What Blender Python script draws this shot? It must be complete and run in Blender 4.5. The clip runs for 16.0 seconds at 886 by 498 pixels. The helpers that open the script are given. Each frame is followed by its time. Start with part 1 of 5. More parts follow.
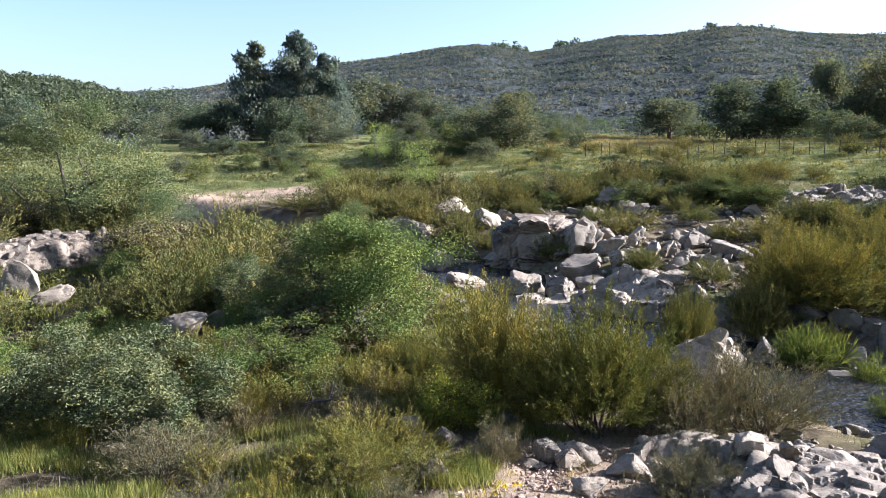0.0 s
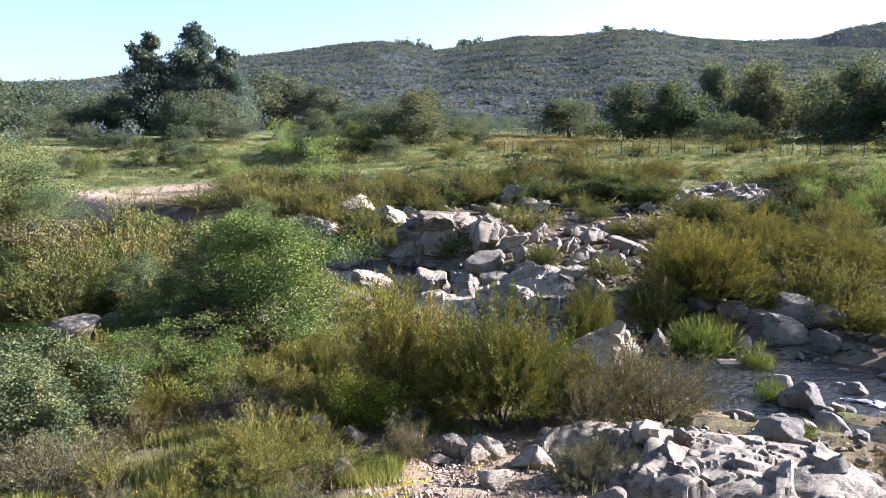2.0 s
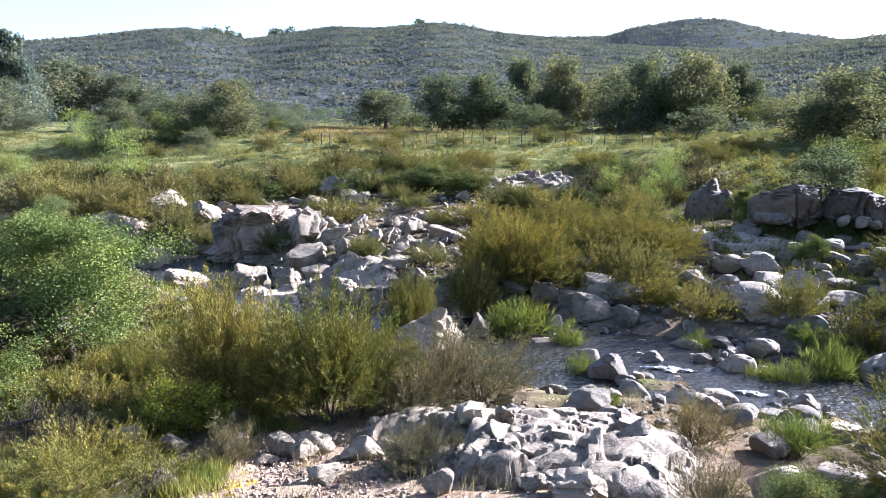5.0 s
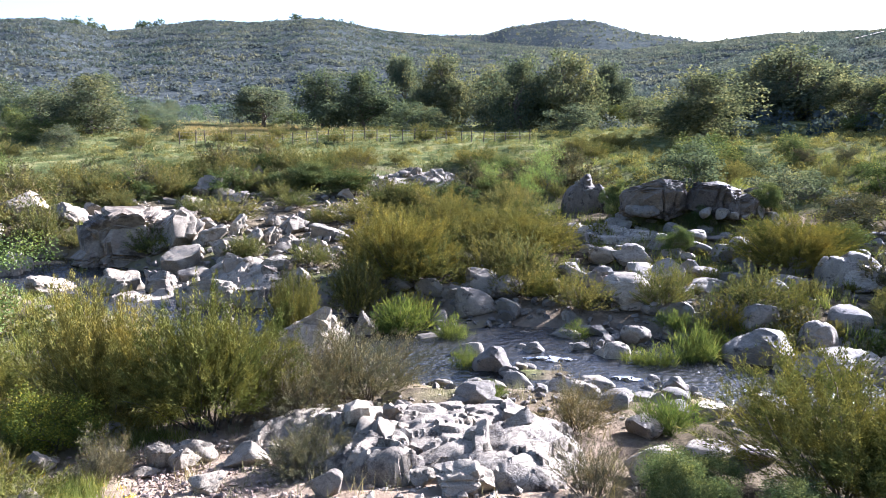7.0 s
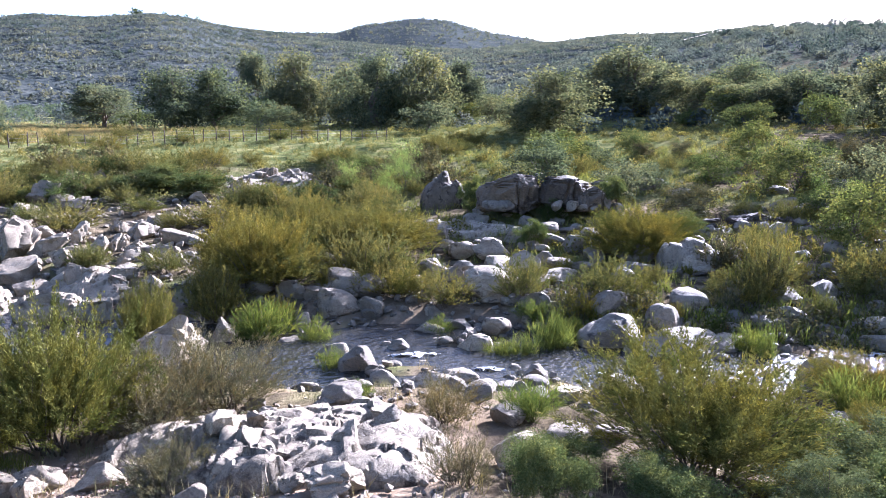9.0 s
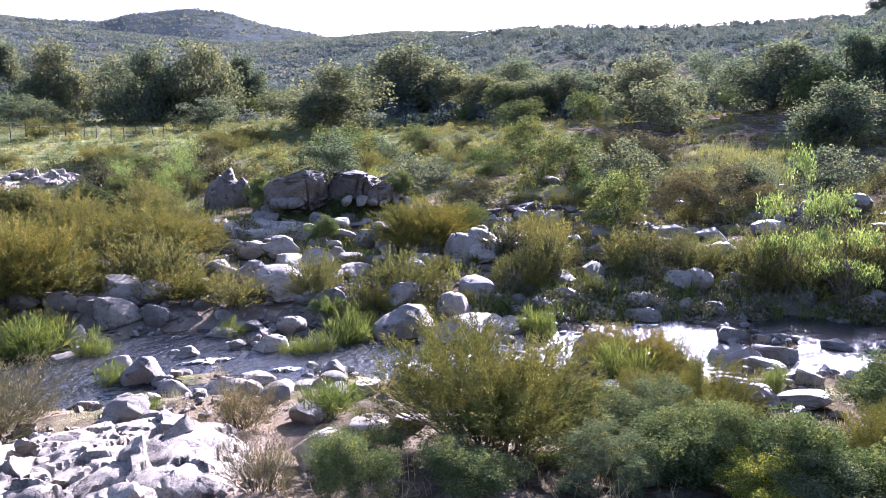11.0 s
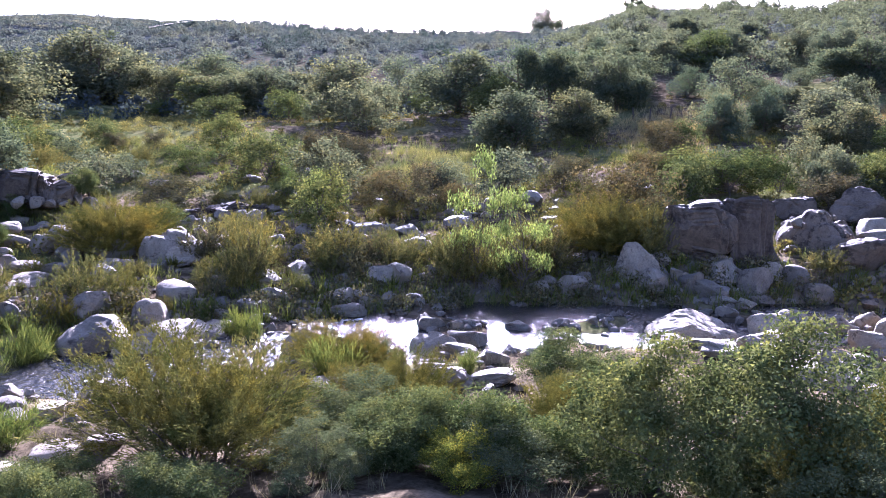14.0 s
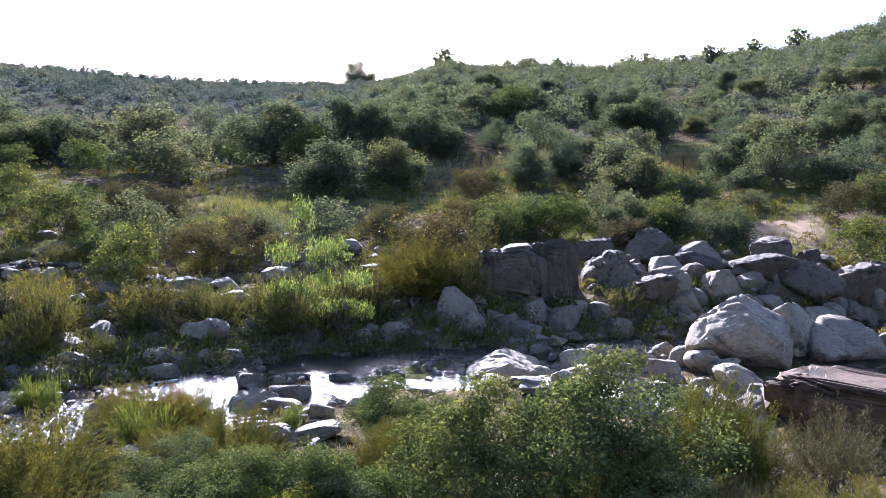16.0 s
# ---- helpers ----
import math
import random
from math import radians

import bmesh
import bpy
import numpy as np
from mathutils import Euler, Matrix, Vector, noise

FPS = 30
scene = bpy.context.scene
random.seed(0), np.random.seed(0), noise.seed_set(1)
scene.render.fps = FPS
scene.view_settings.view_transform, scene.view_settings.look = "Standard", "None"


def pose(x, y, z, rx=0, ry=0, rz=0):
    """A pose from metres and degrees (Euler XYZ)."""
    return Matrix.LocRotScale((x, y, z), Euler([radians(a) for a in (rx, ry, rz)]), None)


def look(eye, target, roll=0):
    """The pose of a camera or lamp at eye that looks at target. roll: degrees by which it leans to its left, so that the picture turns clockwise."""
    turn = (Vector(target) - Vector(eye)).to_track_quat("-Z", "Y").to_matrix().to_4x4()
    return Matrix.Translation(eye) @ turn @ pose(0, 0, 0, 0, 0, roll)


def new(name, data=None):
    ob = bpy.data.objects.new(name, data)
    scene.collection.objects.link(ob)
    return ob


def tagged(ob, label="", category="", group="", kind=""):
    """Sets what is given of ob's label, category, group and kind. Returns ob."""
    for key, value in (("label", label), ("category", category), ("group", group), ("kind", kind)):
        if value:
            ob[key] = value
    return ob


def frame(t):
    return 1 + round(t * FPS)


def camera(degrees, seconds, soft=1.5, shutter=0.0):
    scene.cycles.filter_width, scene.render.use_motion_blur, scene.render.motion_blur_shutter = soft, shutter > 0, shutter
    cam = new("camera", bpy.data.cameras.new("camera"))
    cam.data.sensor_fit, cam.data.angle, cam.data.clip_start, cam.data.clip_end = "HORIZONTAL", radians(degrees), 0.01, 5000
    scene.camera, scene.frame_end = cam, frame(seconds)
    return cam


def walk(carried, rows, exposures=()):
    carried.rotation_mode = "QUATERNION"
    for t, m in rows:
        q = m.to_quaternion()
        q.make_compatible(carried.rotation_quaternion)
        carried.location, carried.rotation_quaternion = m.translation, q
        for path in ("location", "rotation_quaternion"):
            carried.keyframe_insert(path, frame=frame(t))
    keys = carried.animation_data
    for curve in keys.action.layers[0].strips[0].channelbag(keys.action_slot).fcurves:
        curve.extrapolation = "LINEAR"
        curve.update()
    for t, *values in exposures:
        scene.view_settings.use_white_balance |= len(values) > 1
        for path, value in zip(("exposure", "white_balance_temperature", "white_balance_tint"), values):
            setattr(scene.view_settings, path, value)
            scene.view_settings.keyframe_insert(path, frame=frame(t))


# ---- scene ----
from mathutils import kdtree

cam = camera(59.74, 16.0, soft=0.7)


def pan(t, bearing, pitch, roll):
    return t, pose(0, 0, 7.0, 90 + pitch, 0, -bearing) @ pose(0, 0, 0, 0, 0, roll)


PAN = [
    (0, -0.04, -7.30, 0.13), (0.5, 1.89, -7.32, 0.23), (1, 3.25, -7.39, 0.16), (1.5, 5.37, -7.45, 0.63), (2, 7.03, -7.46, 0.63),
    (2.5, 8.20, -7.89, 0.23), (3, 10.03, -8.17, 0.05), (3.5, 12.67, -8.67, 0.10), (3.7, 14.08, -8.75, 0.28), (5.8, 22.50, -7.84, -0.29),
    (6, 23.14, -8.01, -0.34), (6.5, 26.83, -8.25, 0.12), (7, 29.06, -8.15, 0.11), (7.5, 31.03, -8.22, -0.04), (8, 32.94, -8.26, -0.31),
    (8.5, 35.83, -8.25, -0.78), (9, 39.44, -8.32, -0.62), (9.5, 43.59, -8.35, -0.37), (10, 46.81, -8.76, -0.64), (10.2, 48.59, -8.77, -0.75),
    (12.3, 61.98, -9.15, -0.32), (12.5, 62.73, -9.14, -0.07), (13, 64.96, -8.92, 0.76), (13.5, 73.25, -8.71, 0.83), (14, 76.89, -9.05, 0.49),
    (14.5, 81.66, -8.68, 0.41), (15, 84.38, -7.76, 0.07), (15.5, 87.11, -6.35, 0.01), (16, 90.24, -5.38, 0.08)]
walk(cam, [pan(*row) for row in PAN], [(0.0, 2.45, 5300, 22), (3.5, 2.85, 5250, 24), (7.0, 3.0, 5100, 24), (9.5, 3.2, 5050, 31), (13.0, 3.3, 5000, 44), (14.5, 3.2, 5000, 44), (16.0, 2.8, 5100, 29)])

# ---- light: a low sun behind the south-eastern hills, clear sky ----
SUN_BEARING, SUN_HEIGHT = 79.5, 23.0
world = bpy.data.worlds.new("sky")
scene.world = world
world.use_nodes = True
wn = world.node_tree.nodes
sky = wn.new("ShaderNodeTexSky")
sky.sky_type, sky.sun_disc = "NISHITA", False
sky.sun_elevation, sky.sun_rotation = radians(SUN_HEIGHT), radians(SUN_BEARING)
sky.air_density, sky.dust_density, sky.ozone_density = 1.0, 1.8, 0.9
world.node_tree.links.new(sky.outputs[0], wn["Background"].inputs[0])
wn["Background"].inputs[1].default_value = 0.05
sun = new("sun", bpy.data.lights.new("sun", "SUN"))
sun.data.energy, sun.data.angle, sun.data.color = 5.0, radians(0.6), (1.0, 0.94, 0.84)
sb, sh = radians(SUN_BEARING), radians(SUN_HEIGHT)
sun.matrix_world = look((500 * math.sin(sb) * math.cos(sh), 500 * math.cos(sb) * math.cos(sh), 500 * math.sin(sh)), (0, 0, 0))


# ---- materials ----
def material(name):
    m = bpy.data.materials.new(name)
    m.use_nodes = True
    nt = m.node_tree
    return m, nt, nt.nodes["Principled BSDF"], nt.nodes["Material Output"]


def node(nt, kind, **values):
    n = nt.nodes.new("ShaderNode" + kind)
    for key, v in values.items():
        n.inputs[key].default_value = v
    return n


def noise_at(nt, scale, detail=6.0, rough=0.6, obj=True, stretch=None):
    co = node(nt, "TexCoord")
    n = node(nt, "TexNoise", Scale=scale, Detail=detail, Roughness=rough)
    src = co.outputs["Object" if obj else "Generated"]
    if stretch:
        mp = node(nt, "Mapping")
        mp.inputs["Scale"].default_value = stretch
        nt.links.new(src, mp.inputs[0])
        src = mp.outputs[0]
    nt.links.new(src, n.inputs["Vector"])
    return n.outputs["Fac"]


def ramp(nt, fac, *stops):
    r = nt.nodes.new("ShaderNodeValToRGB")
    while len(r.color_ramp.elements) < len(stops):
        r.color_ramp.elements.new(0.5)
    for e, (at, c) in zip(r.color_ramp.elements, stops):
        e.position, e.color = at, (*c, 1)
    nt.links.new(fac, r.inputs[0])
    return r.outputs[0]


def mixed(nt, fac, a, b, how="MIX"):
    n = nt.nodes.new("ShaderNodeMix")
    n.data_type, n.blend_type = "RGBA", how
    for value, slot in ((fac, n.inputs[0]), (a, n.inputs[6]), (b, n.inputs[7])):
        if hasattr(value, "is_linked"):
            nt.links.new(value, slot)
        else:
            slot.default_value = value
    return n.outputs[2]


def bumped(nt, bsdf, height, strength, distance):
    b = node(nt, "Bump", Strength=strength, Distance=distance)
    nt.links.new(height, b.inputs["Height"])
    nt.links.new(b.outputs[0], bsdf.inputs["Normal"])


def leafy(name, dark, light, tip, shine=0.6, through_light=0.32, gloss=0.0, patch=4.5):
    """Leaves: three tints mixed leaf by leaf, spray by spray and plant by plant; they let some light through."""
    m, nt, bsdf, out = material(name)
    geo, info = node(nt, "NewGeometry"), node(nt, "ObjectInfo")
    dark, tip = (tuple(0.6 * a + 0.4 * b for a, b in zip(end, light)) for end in (dark, tip))
    c = ramp(nt, geo.outputs["Random Per Island"], (0.0, dark), (0.6, light), (1.0, tip))
    plant = ramp(nt, info.outputs["Random"], (0.0, (0.74, 0.82, 0.74)), (0.5, (1, 1, 1)), (1.0, (1.14, 1.06, 0.86)))
    c = mixed(nt, 1.0, c, plant, "MULTIPLY")
    spray = ramp(nt, noise_at(nt, patch, 3, 0.6), (0.34, (0.55, 0.66, 0.6)), (0.5, (1, 1, 1)), (0.66, (1.42, 1.26, 0.92)))
    c = mixed(nt, 1.0, c, spray, "MULTIPLY")
    nt.links.new(c, bsdf.inputs["Base Color"])
    bsdf.inputs["Roughness"].default_value = shine
    bsdf.inputs["Specular IOR Level"].default_value = gloss
    tr = node(nt, "BsdfTranslucent")
    nt.links.new(mixed(nt, 1.0, c, (1.0, 0.97, 0.62, 1), "MULTIPLY"), tr.inputs[0])
    mix = node(nt, "MixShader", Fac=through_light)
    nt.links.new(bsdf.outputs[0], mix.inputs[1])
    nt.links.new(tr.outputs[0], mix.inputs[2])
    nt.links.new(mix.outputs[0], out.inputs[0])
    return m


def granite(name, pale, mid, stain, stain_at=0.56):
    m, nt, bsdf, out = material(name)
    info = node(nt, "ObjectInfo")
    base = ramp(nt, noise_at(nt, 1.3, 8, 0.65), (0.3, mid), (0.6, pale))
    speck = ramp(nt, noise_at(nt, 30, 3, 0.7), (0.35, (0.72, 0.71, 0.7)), (0.62, (1.08, 1.07, 1.05)))
    base = mixed(nt, 1.0, base, speck, "MULTIPLY")
    blot = ramp(nt, noise_at(nt, 2.4, 9, 0.72), (stain_at, (0, 0, 0)), (stain_at + 0.1, (1, 1, 1)))
    base = mixed(nt, blot, base, (*stain, 1))
    streak = ramp(nt, noise_at(nt, 1.6, 6, 0.7, stretch=(2.5, 2.5, 0.5)), (0.5, (1, 1, 1)), (0.75, (0.55, 0.5, 0.44)))
    base = mixed(nt, 0.7, base, mixed(nt, 1.0, base, streak, "MULTIPLY"))
    each = ramp(nt, info.outputs["Random"], (0.0, (0.73, 0.71, 0.67)), (0.5, (0.96, 0.93, 0.86)), (1.0, (1.1, 1.06, 0.95)))
    bsdf.inputs["Roughness"].default_value = 0.78
    bsdf.inputs["Specular IOR Level"].default_value = 0.18
    vein = noise_at(nt, 1.5, 5, 0.55)
    crack = ramp(nt, vein, (0.485, (1, 1, 1)), (0.5, (0, 0, 0)), (0.515, (1, 1, 1)))
    fissure = ramp(nt, noise_at(nt, 2.6, 4, 0.6, stretch=(1.0, 1.7, 2.6)), (0.47, (1, 1, 1)), (0.49, (0, 0, 0)), (0.51, (1, 1, 1)))
    crack = mixed(nt, 1.0, crack, fissure, "MULTIPLY")
    where = ramp(nt, noise_at(nt, 0.9, 3, 0.5), (0.42, (0, 0, 0)), (0.62, (0.6, 0.6, 0.6)))
    base = mixed(nt, where, base, mixed(nt, 1.0, base, ramp(nt, crack, (0.0, (0.25, 0.22, 0.2)), (0.8, (1, 1, 1))), "MULTIPLY"))
    nt.links.new(mixed(nt, 1.0, base, each, "MULTIPLY"), bsdf.inputs["Base Color"])
    rough = mixed(nt, 0.15, mixed(nt, 0.5, noise_at(nt, 3.2, 10, 0.72), noise_at(nt, 11, 10, 0.75)), crack)
    bumped(nt, bsdf, rough, 0.7, 0.1)
    return m


def plain(name, a, b, scale=8.0, rough=0.8, stretch=None, bump=0.3):
    m, nt, bsdf, out = material(name)
    n = noise_at(nt, scale, 6, 0.65, stretch=stretch)
    nt.links.new(ramp(nt, n, (0.3, a), (0.7, b)), bsdf.inputs["Base Color"])
    bsdf.inputs["Roughness"].default_value = rough
    bsdf.inputs["Specular IOR Level"].default_value = 0.1
    bumped(nt, bsdf, n, bump, 0.05)
    return m


WHITE_ROCK = granite("whitish_granite", (0.245, 0.212, 0.163), (0.14, 0.119, 0.09), (0.058, 0.047, 0.035), 0.51)
GRANITE = granite("pale_granite", (0.34, 0.294, 0.224), (0.16, 0.136, 0.102), (0.07, 0.056, 0.04), 0.53)
GREY_ROCK = granite("grey_rock", (0.24, 0.212, 0.168), (0.13, 0.114, 0.09), (0.05, 0.043, 0.034), 0.54)
LICHEN = granite("lichen_granite", (0.29, 0.245, 0.188), (0.15, 0.122, 0.09), (0.06, 0.047, 0.033), 0.48)
BROWN_ROCK = granite("brown_rock", (0.17, 0.112, 0.062), (0.09, 0.058, 0.031), (0.032, 0.021, 0.012), 0.52)
PINK_GRAVEL = granite("pink_gravel", (0.42, 0.32, 0.245), (0.25, 0.185, 0.14), (0.1, 0.075, 0.055), 0.58)
# Granite darkened in its colour to stand in for shade on the bank.
SHADED_ROCK = granite("shaded_rock", (0.13, 0.108, 0.083), (0.075, 0.062, 0.047), (0.034, 0.027, 0.02), 0.51)
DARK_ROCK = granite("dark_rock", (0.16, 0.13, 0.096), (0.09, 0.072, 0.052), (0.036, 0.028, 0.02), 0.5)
BARK = plain("bark", (0.05, 0.04, 0.03), (0.12, 0.098, 0.076), 14, 0.9, (1, 1, 0.25))
TWIG = plain("twig", (0.05, 0.038, 0.026), (0.11, 0.086, 0.058), 20, 0.85)
POST = plain("weathered_post", (0.04, 0.03, 0.024), (0.095, 0.076, 0.06), 12, 0.85, (1, 1, 0.2))
WIRE = plain("wire", (0.2, 0.2, 0.2), (0.3, 0.29, 0.27), 30, 0.5)
TRACK = plain("track_earth", (0.22, 0.18, 0.13), (0.34, 0.29, 0.22), 0.4, 0.95)
BROOM = leafy("broom_leaves", (0.05, 0.048, 0.014), (0.142, 0.128, 0.034), (0.29, 0.25, 0.06), 0.6, 0.15)
HEATH = leafy("heath_leaves", (0.048, 0.048, 0.018), (0.126, 0.12, 0.043), (0.25, 0.222, 0.08), 0.6, 0.22)
DARK = leafy("dark_leaves", (0.034, 0.044, 0.017), (0.09, 0.107, 0.04), (0.19, 0.205, 0.085), 0.55, 0.28)
GREYLEAF = leafy("grey_leaves", (0.05, 0.045, 0.025), (0.115, 0.1, 0.056), (0.21, 0.183, 0.1), 0.6, 0.13)
REED = leafy("reed_leaves", (0.04, 0.055, 0.014), (0.095, 0.118, 0.03), (0.2, 0.21, 0.06))
SPURGE = leafy("spurge_leaves", (0.05, 0.065, 0.018), (0.12, 0.14, 0.028), (0.4, 0.35, 0.035))
FRESH = leafy("fresh_leaves", (0.042, 0.06, 0.02), (0.105, 0.136, 0.04), (0.21, 0.24, 0.08), 0.5, 0.27)
YOUNG = leafy("young_leaves", (0.07, 0.1, 0.032), (0.155, 0.2, 0.062), (0.27, 0.32, 0.11), 0.5, 0.32)
PALELEAF = leafy("pale_leaves", (0.05, 0.062, 0.03), (0.115, 0.137, 0.062), (0.21, 0.24, 0.115), 0.5, 0.36)
SAGE = leafy("sage_leaves", (0.038, 0.046, 0.024), (0.09, 0.105, 0.05), (0.175, 0.19, 0.098), 0.55, 0.26)
OLIVE = leafy("olive_leaves", (0.05, 0.064, 0.045), (0.095, 0.115, 0.08), (0.15, 0.17, 0.12), 0.6, 0.36)
OAKLEAF = leafy("oak_leaves", (0.042, 0.05, 0.036), (0.084, 0.096, 0.066), (0.155, 0.165, 0.11), 0.6, 0.42)
GUM = leafy("gum_leaves", (0.07, 0.084, 0.077), (0.112, 0.13, 0.116), (0.16, 0.178, 0.154), 0.6, 0.42)
GRASS = leafy("grass_blades", (0.066, 0.078, 0.02), (0.135, 0.146, 0.038), (0.28, 0.25, 0.08), patch=1.3)
MEADOW = leafy("meadow_blades", (0.055, 0.062, 0.028), (0.122, 0.128, 0.055), (0.24, 0.22, 0.11), patch=0.3)
STRAW = leafy("straw_blades", (0.15, 0.125, 0.065), (0.25, 0.21, 0.115), (0.37, 0.32, 0.2), through_light=0.2, patch=0.4)
BLOSSOM = leafy("yellow_blossom", (0.5, 0.36, 0.01), (0.65, 0.48, 0.02), (0.75, 0.6, 0.05))
# Far scrub leaves: the blue haze of distance is put into their colour.
HAZY_SCRUB = leafy("hill_scrub", (0.046, 0.054, 0.058), (0.075, 0.087, 0.092), (0.122, 0.136, 0.136), 0.7, 0.36, patch=0.05)


def soil():
    """Earth, gravel, meadow and heath, laid by the ground's cover attribute."""
    m, nt, bsdf, out = material("earth")
    at = node(nt, "Attribute")
    at.attribute_name = "cover"
    sep = node(nt, "SeparateColor")
    nt.links.new(at.outputs["Color"], sep.inputs[0])
    earth = ramp(nt, noise_at(nt, 1.1, 9, 0.7), (0.36, (0.035, 0.03, 0.02)), (0.5, (0.085, 0.07, 0.046)), (0.64, (0.19, 0.155, 0.105)))
    grit = ramp(nt, noise_at(nt, 9, 6, 0.75), (0.3, (0.55, 0.54, 0.5)), (0.7, (1.25, 1.2, 1.12)))
    earth = mixed(nt, 1.0, earth, grit, "MULTIPLY")
    meadow = ramp(nt, noise_at(nt, 0.35, 9, 0.7), (0.36, (0.05, 0.06, 0.024)), (0.5, (0.105, 0.115, 0.044)), (0.62, (0.2, 0.18, 0.08)))
    meadow = mixed(nt, 1.0, meadow, ramp(nt, noise_at(nt, 3.5, 6, 0.75), (0.3, (0.5, 0.55, 0.5)), (0.7, (1.25, 1.2, 1.1))), "MULTIPLY")
    sand = ramp(nt, noise_at(nt, 0.9, 6, 0.6), (0.3, (0.22, 0.155, 0.098)), (0.7, (0.4, 0.3, 0.2)))
    # Heath of the far hills, tinted bluish grey to carry the distance haze.
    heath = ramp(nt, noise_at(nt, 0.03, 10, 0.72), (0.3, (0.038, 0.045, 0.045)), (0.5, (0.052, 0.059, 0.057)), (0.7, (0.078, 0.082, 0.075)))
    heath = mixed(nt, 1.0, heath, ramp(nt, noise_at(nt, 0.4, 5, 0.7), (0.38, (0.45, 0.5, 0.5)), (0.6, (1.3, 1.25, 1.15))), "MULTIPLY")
    c = mixed(nt, sep.outputs["Red"], earth, meadow)
    c = mixed(nt, sep.outputs["Green"], c, sand)
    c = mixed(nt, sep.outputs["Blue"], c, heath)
    nt.links.new(c, bsdf.inputs["Base Color"])
    bsdf.inputs["Roughness"].default_value = 0.95
    bsdf.inputs["Specular IOR Level"].default_value = 0.0
    bumped(nt, bsdf, noise_at(nt, 5, 9, 0.75), 0.8, 0.15)
    return m


def water():
    m, nt, bsdf, out = material("river_water")
    bsdf.inputs["Base Color"].default_value = (0.02, 0.019, 0.015, 1)
    bsdf.inputs["Roughness"].default_value = 0.16
    bsdf.inputs["IOR"].default_value = 1.33
    bsdf.inputs["Specular IOR Level"].default_value = 0.6
    small = noise_at(nt, 4.5, 2.5, 0.55)
    bumped(nt, bsdf, small, 0.75, 0.18)
    return m


def foam():
    m, nt, bsdf, out = material("white_water")
    nt.links.new(ramp(nt, noise_at(nt, 9, 6, 0.7), (0.35, (0.06, 0.06, 0.06)), (0.62, (0.42, 0.43, 0.43))), bsdf.inputs["Base Color"])
    bsdf.inputs["Roughness"].default_value = 0.3
    bumped(nt, bsdf, noise_at(nt, 14, 5, 0.7), 0.8, 0.06)
    return m


SOIL, WATER, FOAM = soil(), water(), foam()


# ---- the lie of the land: bearings in degrees clockwise from +y, distances from the camera's stand ----
EYE = 7.0
RIVER = np.array([(-95, 88), (-60, 76), (-28, 62), (0, 43.5), (8.5, 27), (13.8, 20.2), (20.8, 13.4), (27, 4), (31, -8), (38, -30), (50, -60)], float)
LEVEL = np.array([0.95, 0.9, 0.8, 0.55, 0.12, 0.0, -0.02, -0.05, -0.1, -0.2, -0.3])
HALF = np.array([4, 4, 4, 3.2, 2.2, 3.5, 2.4, 3.1, 2.5, 3, 3], float)


def river(x, y):
    """Distance from the river's middle line, the water level there and the half width."""
    best, level, half = np.full(np.shape(x), 1e9), np.zeros(np.shape(x)), np.ones(np.shape(x))
    for i in range(len(RIVER) - 1):
        a, d = RIVER[i], RIVER[i + 1] - RIVER[i]
        u = np.clip(((x - a[0]) * d[0] + (y - a[1]) * d[1]) / (d @ d), 0, 1)
        s = np.hypot(x - a[0] - u * d[0], y - a[1] - u * d[1])
        near = s < best
        best = np.where(near, s, best)
        level = np.where(near, LEVEL[i] + u * (LEVEL[i + 1] - LEVEL[i]), level)
        half = np.where(near, HALF[i] + u * (HALF[i + 1] - HALF[i]), half)
    return best, level, half


def soft(a, b, v):
    u = np.clip((v - a) / (b - a), 0, 1)
    return u * u * (3 - 2 * u)


def waves(x, y, scale, seed):
    """A smooth random relief of about unit height."""
    out = 0
    for k in range(5):
        a, b = 2.4 * k + seed * 1.7, 1.3 * k * k + seed * 3.1
        ca, sa = np.cos(a), np.sin(a)
        out = out + np.sin((x * ca + y * sa) / scale * (1 + 0.37 * k) + b + 1.3 * np.sin((y * ca - x * sa) / scale * (0.8 + 0.21 * k) + 2 * b))
    return out / 3


def ridge(bearing, d, foot, crest, knots, power=1.35):
    """The height of a hillside that climbs from its foot to a skyline, given as (bearing, elevation in degrees)."""
    b, e = np.array(knots).T
    top = EYE + np.tan(np.radians(np.interp(bearing, b, e, left=-30, right=-30))) * crest
    low = 17 + 0.02 * (foot - 200) if foot > 200 else foot * 0.075
    u = np.clip((d - foot) / (crest - foot), 0, 1)
    back = np.clip((d - crest) / crest, 0, 3)
    return np.where((d < foot) | (bearing < b[0]) | (bearing > b[-1]), -99, low + (top - low) * (1 - (1 - u) ** power) - np.maximum(top - low, 0) * 0.5 * back)


MAIN = [(-62, 1.4), (-40, 3.0), (-22, 3.4), (-18, 3.9), (-14, 4.6), (-7.6, 5.85), (-3.5, 6.4), (0, 7.0), (2.4, 7.3), (6.3, 6.75), (8.7, 7.1), (12.3, 7.65), (15.3, 7.65),
        (19.4, 8.1), (21.5, 7.9), (24.3, 7.35), (28, 6.95), (31, 6.6), (36, 6.1), (42, 5.9), (47.6, 6.3), (51.5, 6.75), (56, 6.6), (72, 5.0), (92, 1.4)]
SOUTH = [(36, 1.6), (44, 3.4), (50, 5.2), (55.5, 6.0), (59.5, 6.4), (63.4, 6.45), (67.5, 6.15), (71, 5.95), (75.5, 6.05), (82, 6.15), (86, 6.3), (90, 6.1), (100, 5.0), (116, 1.6)]
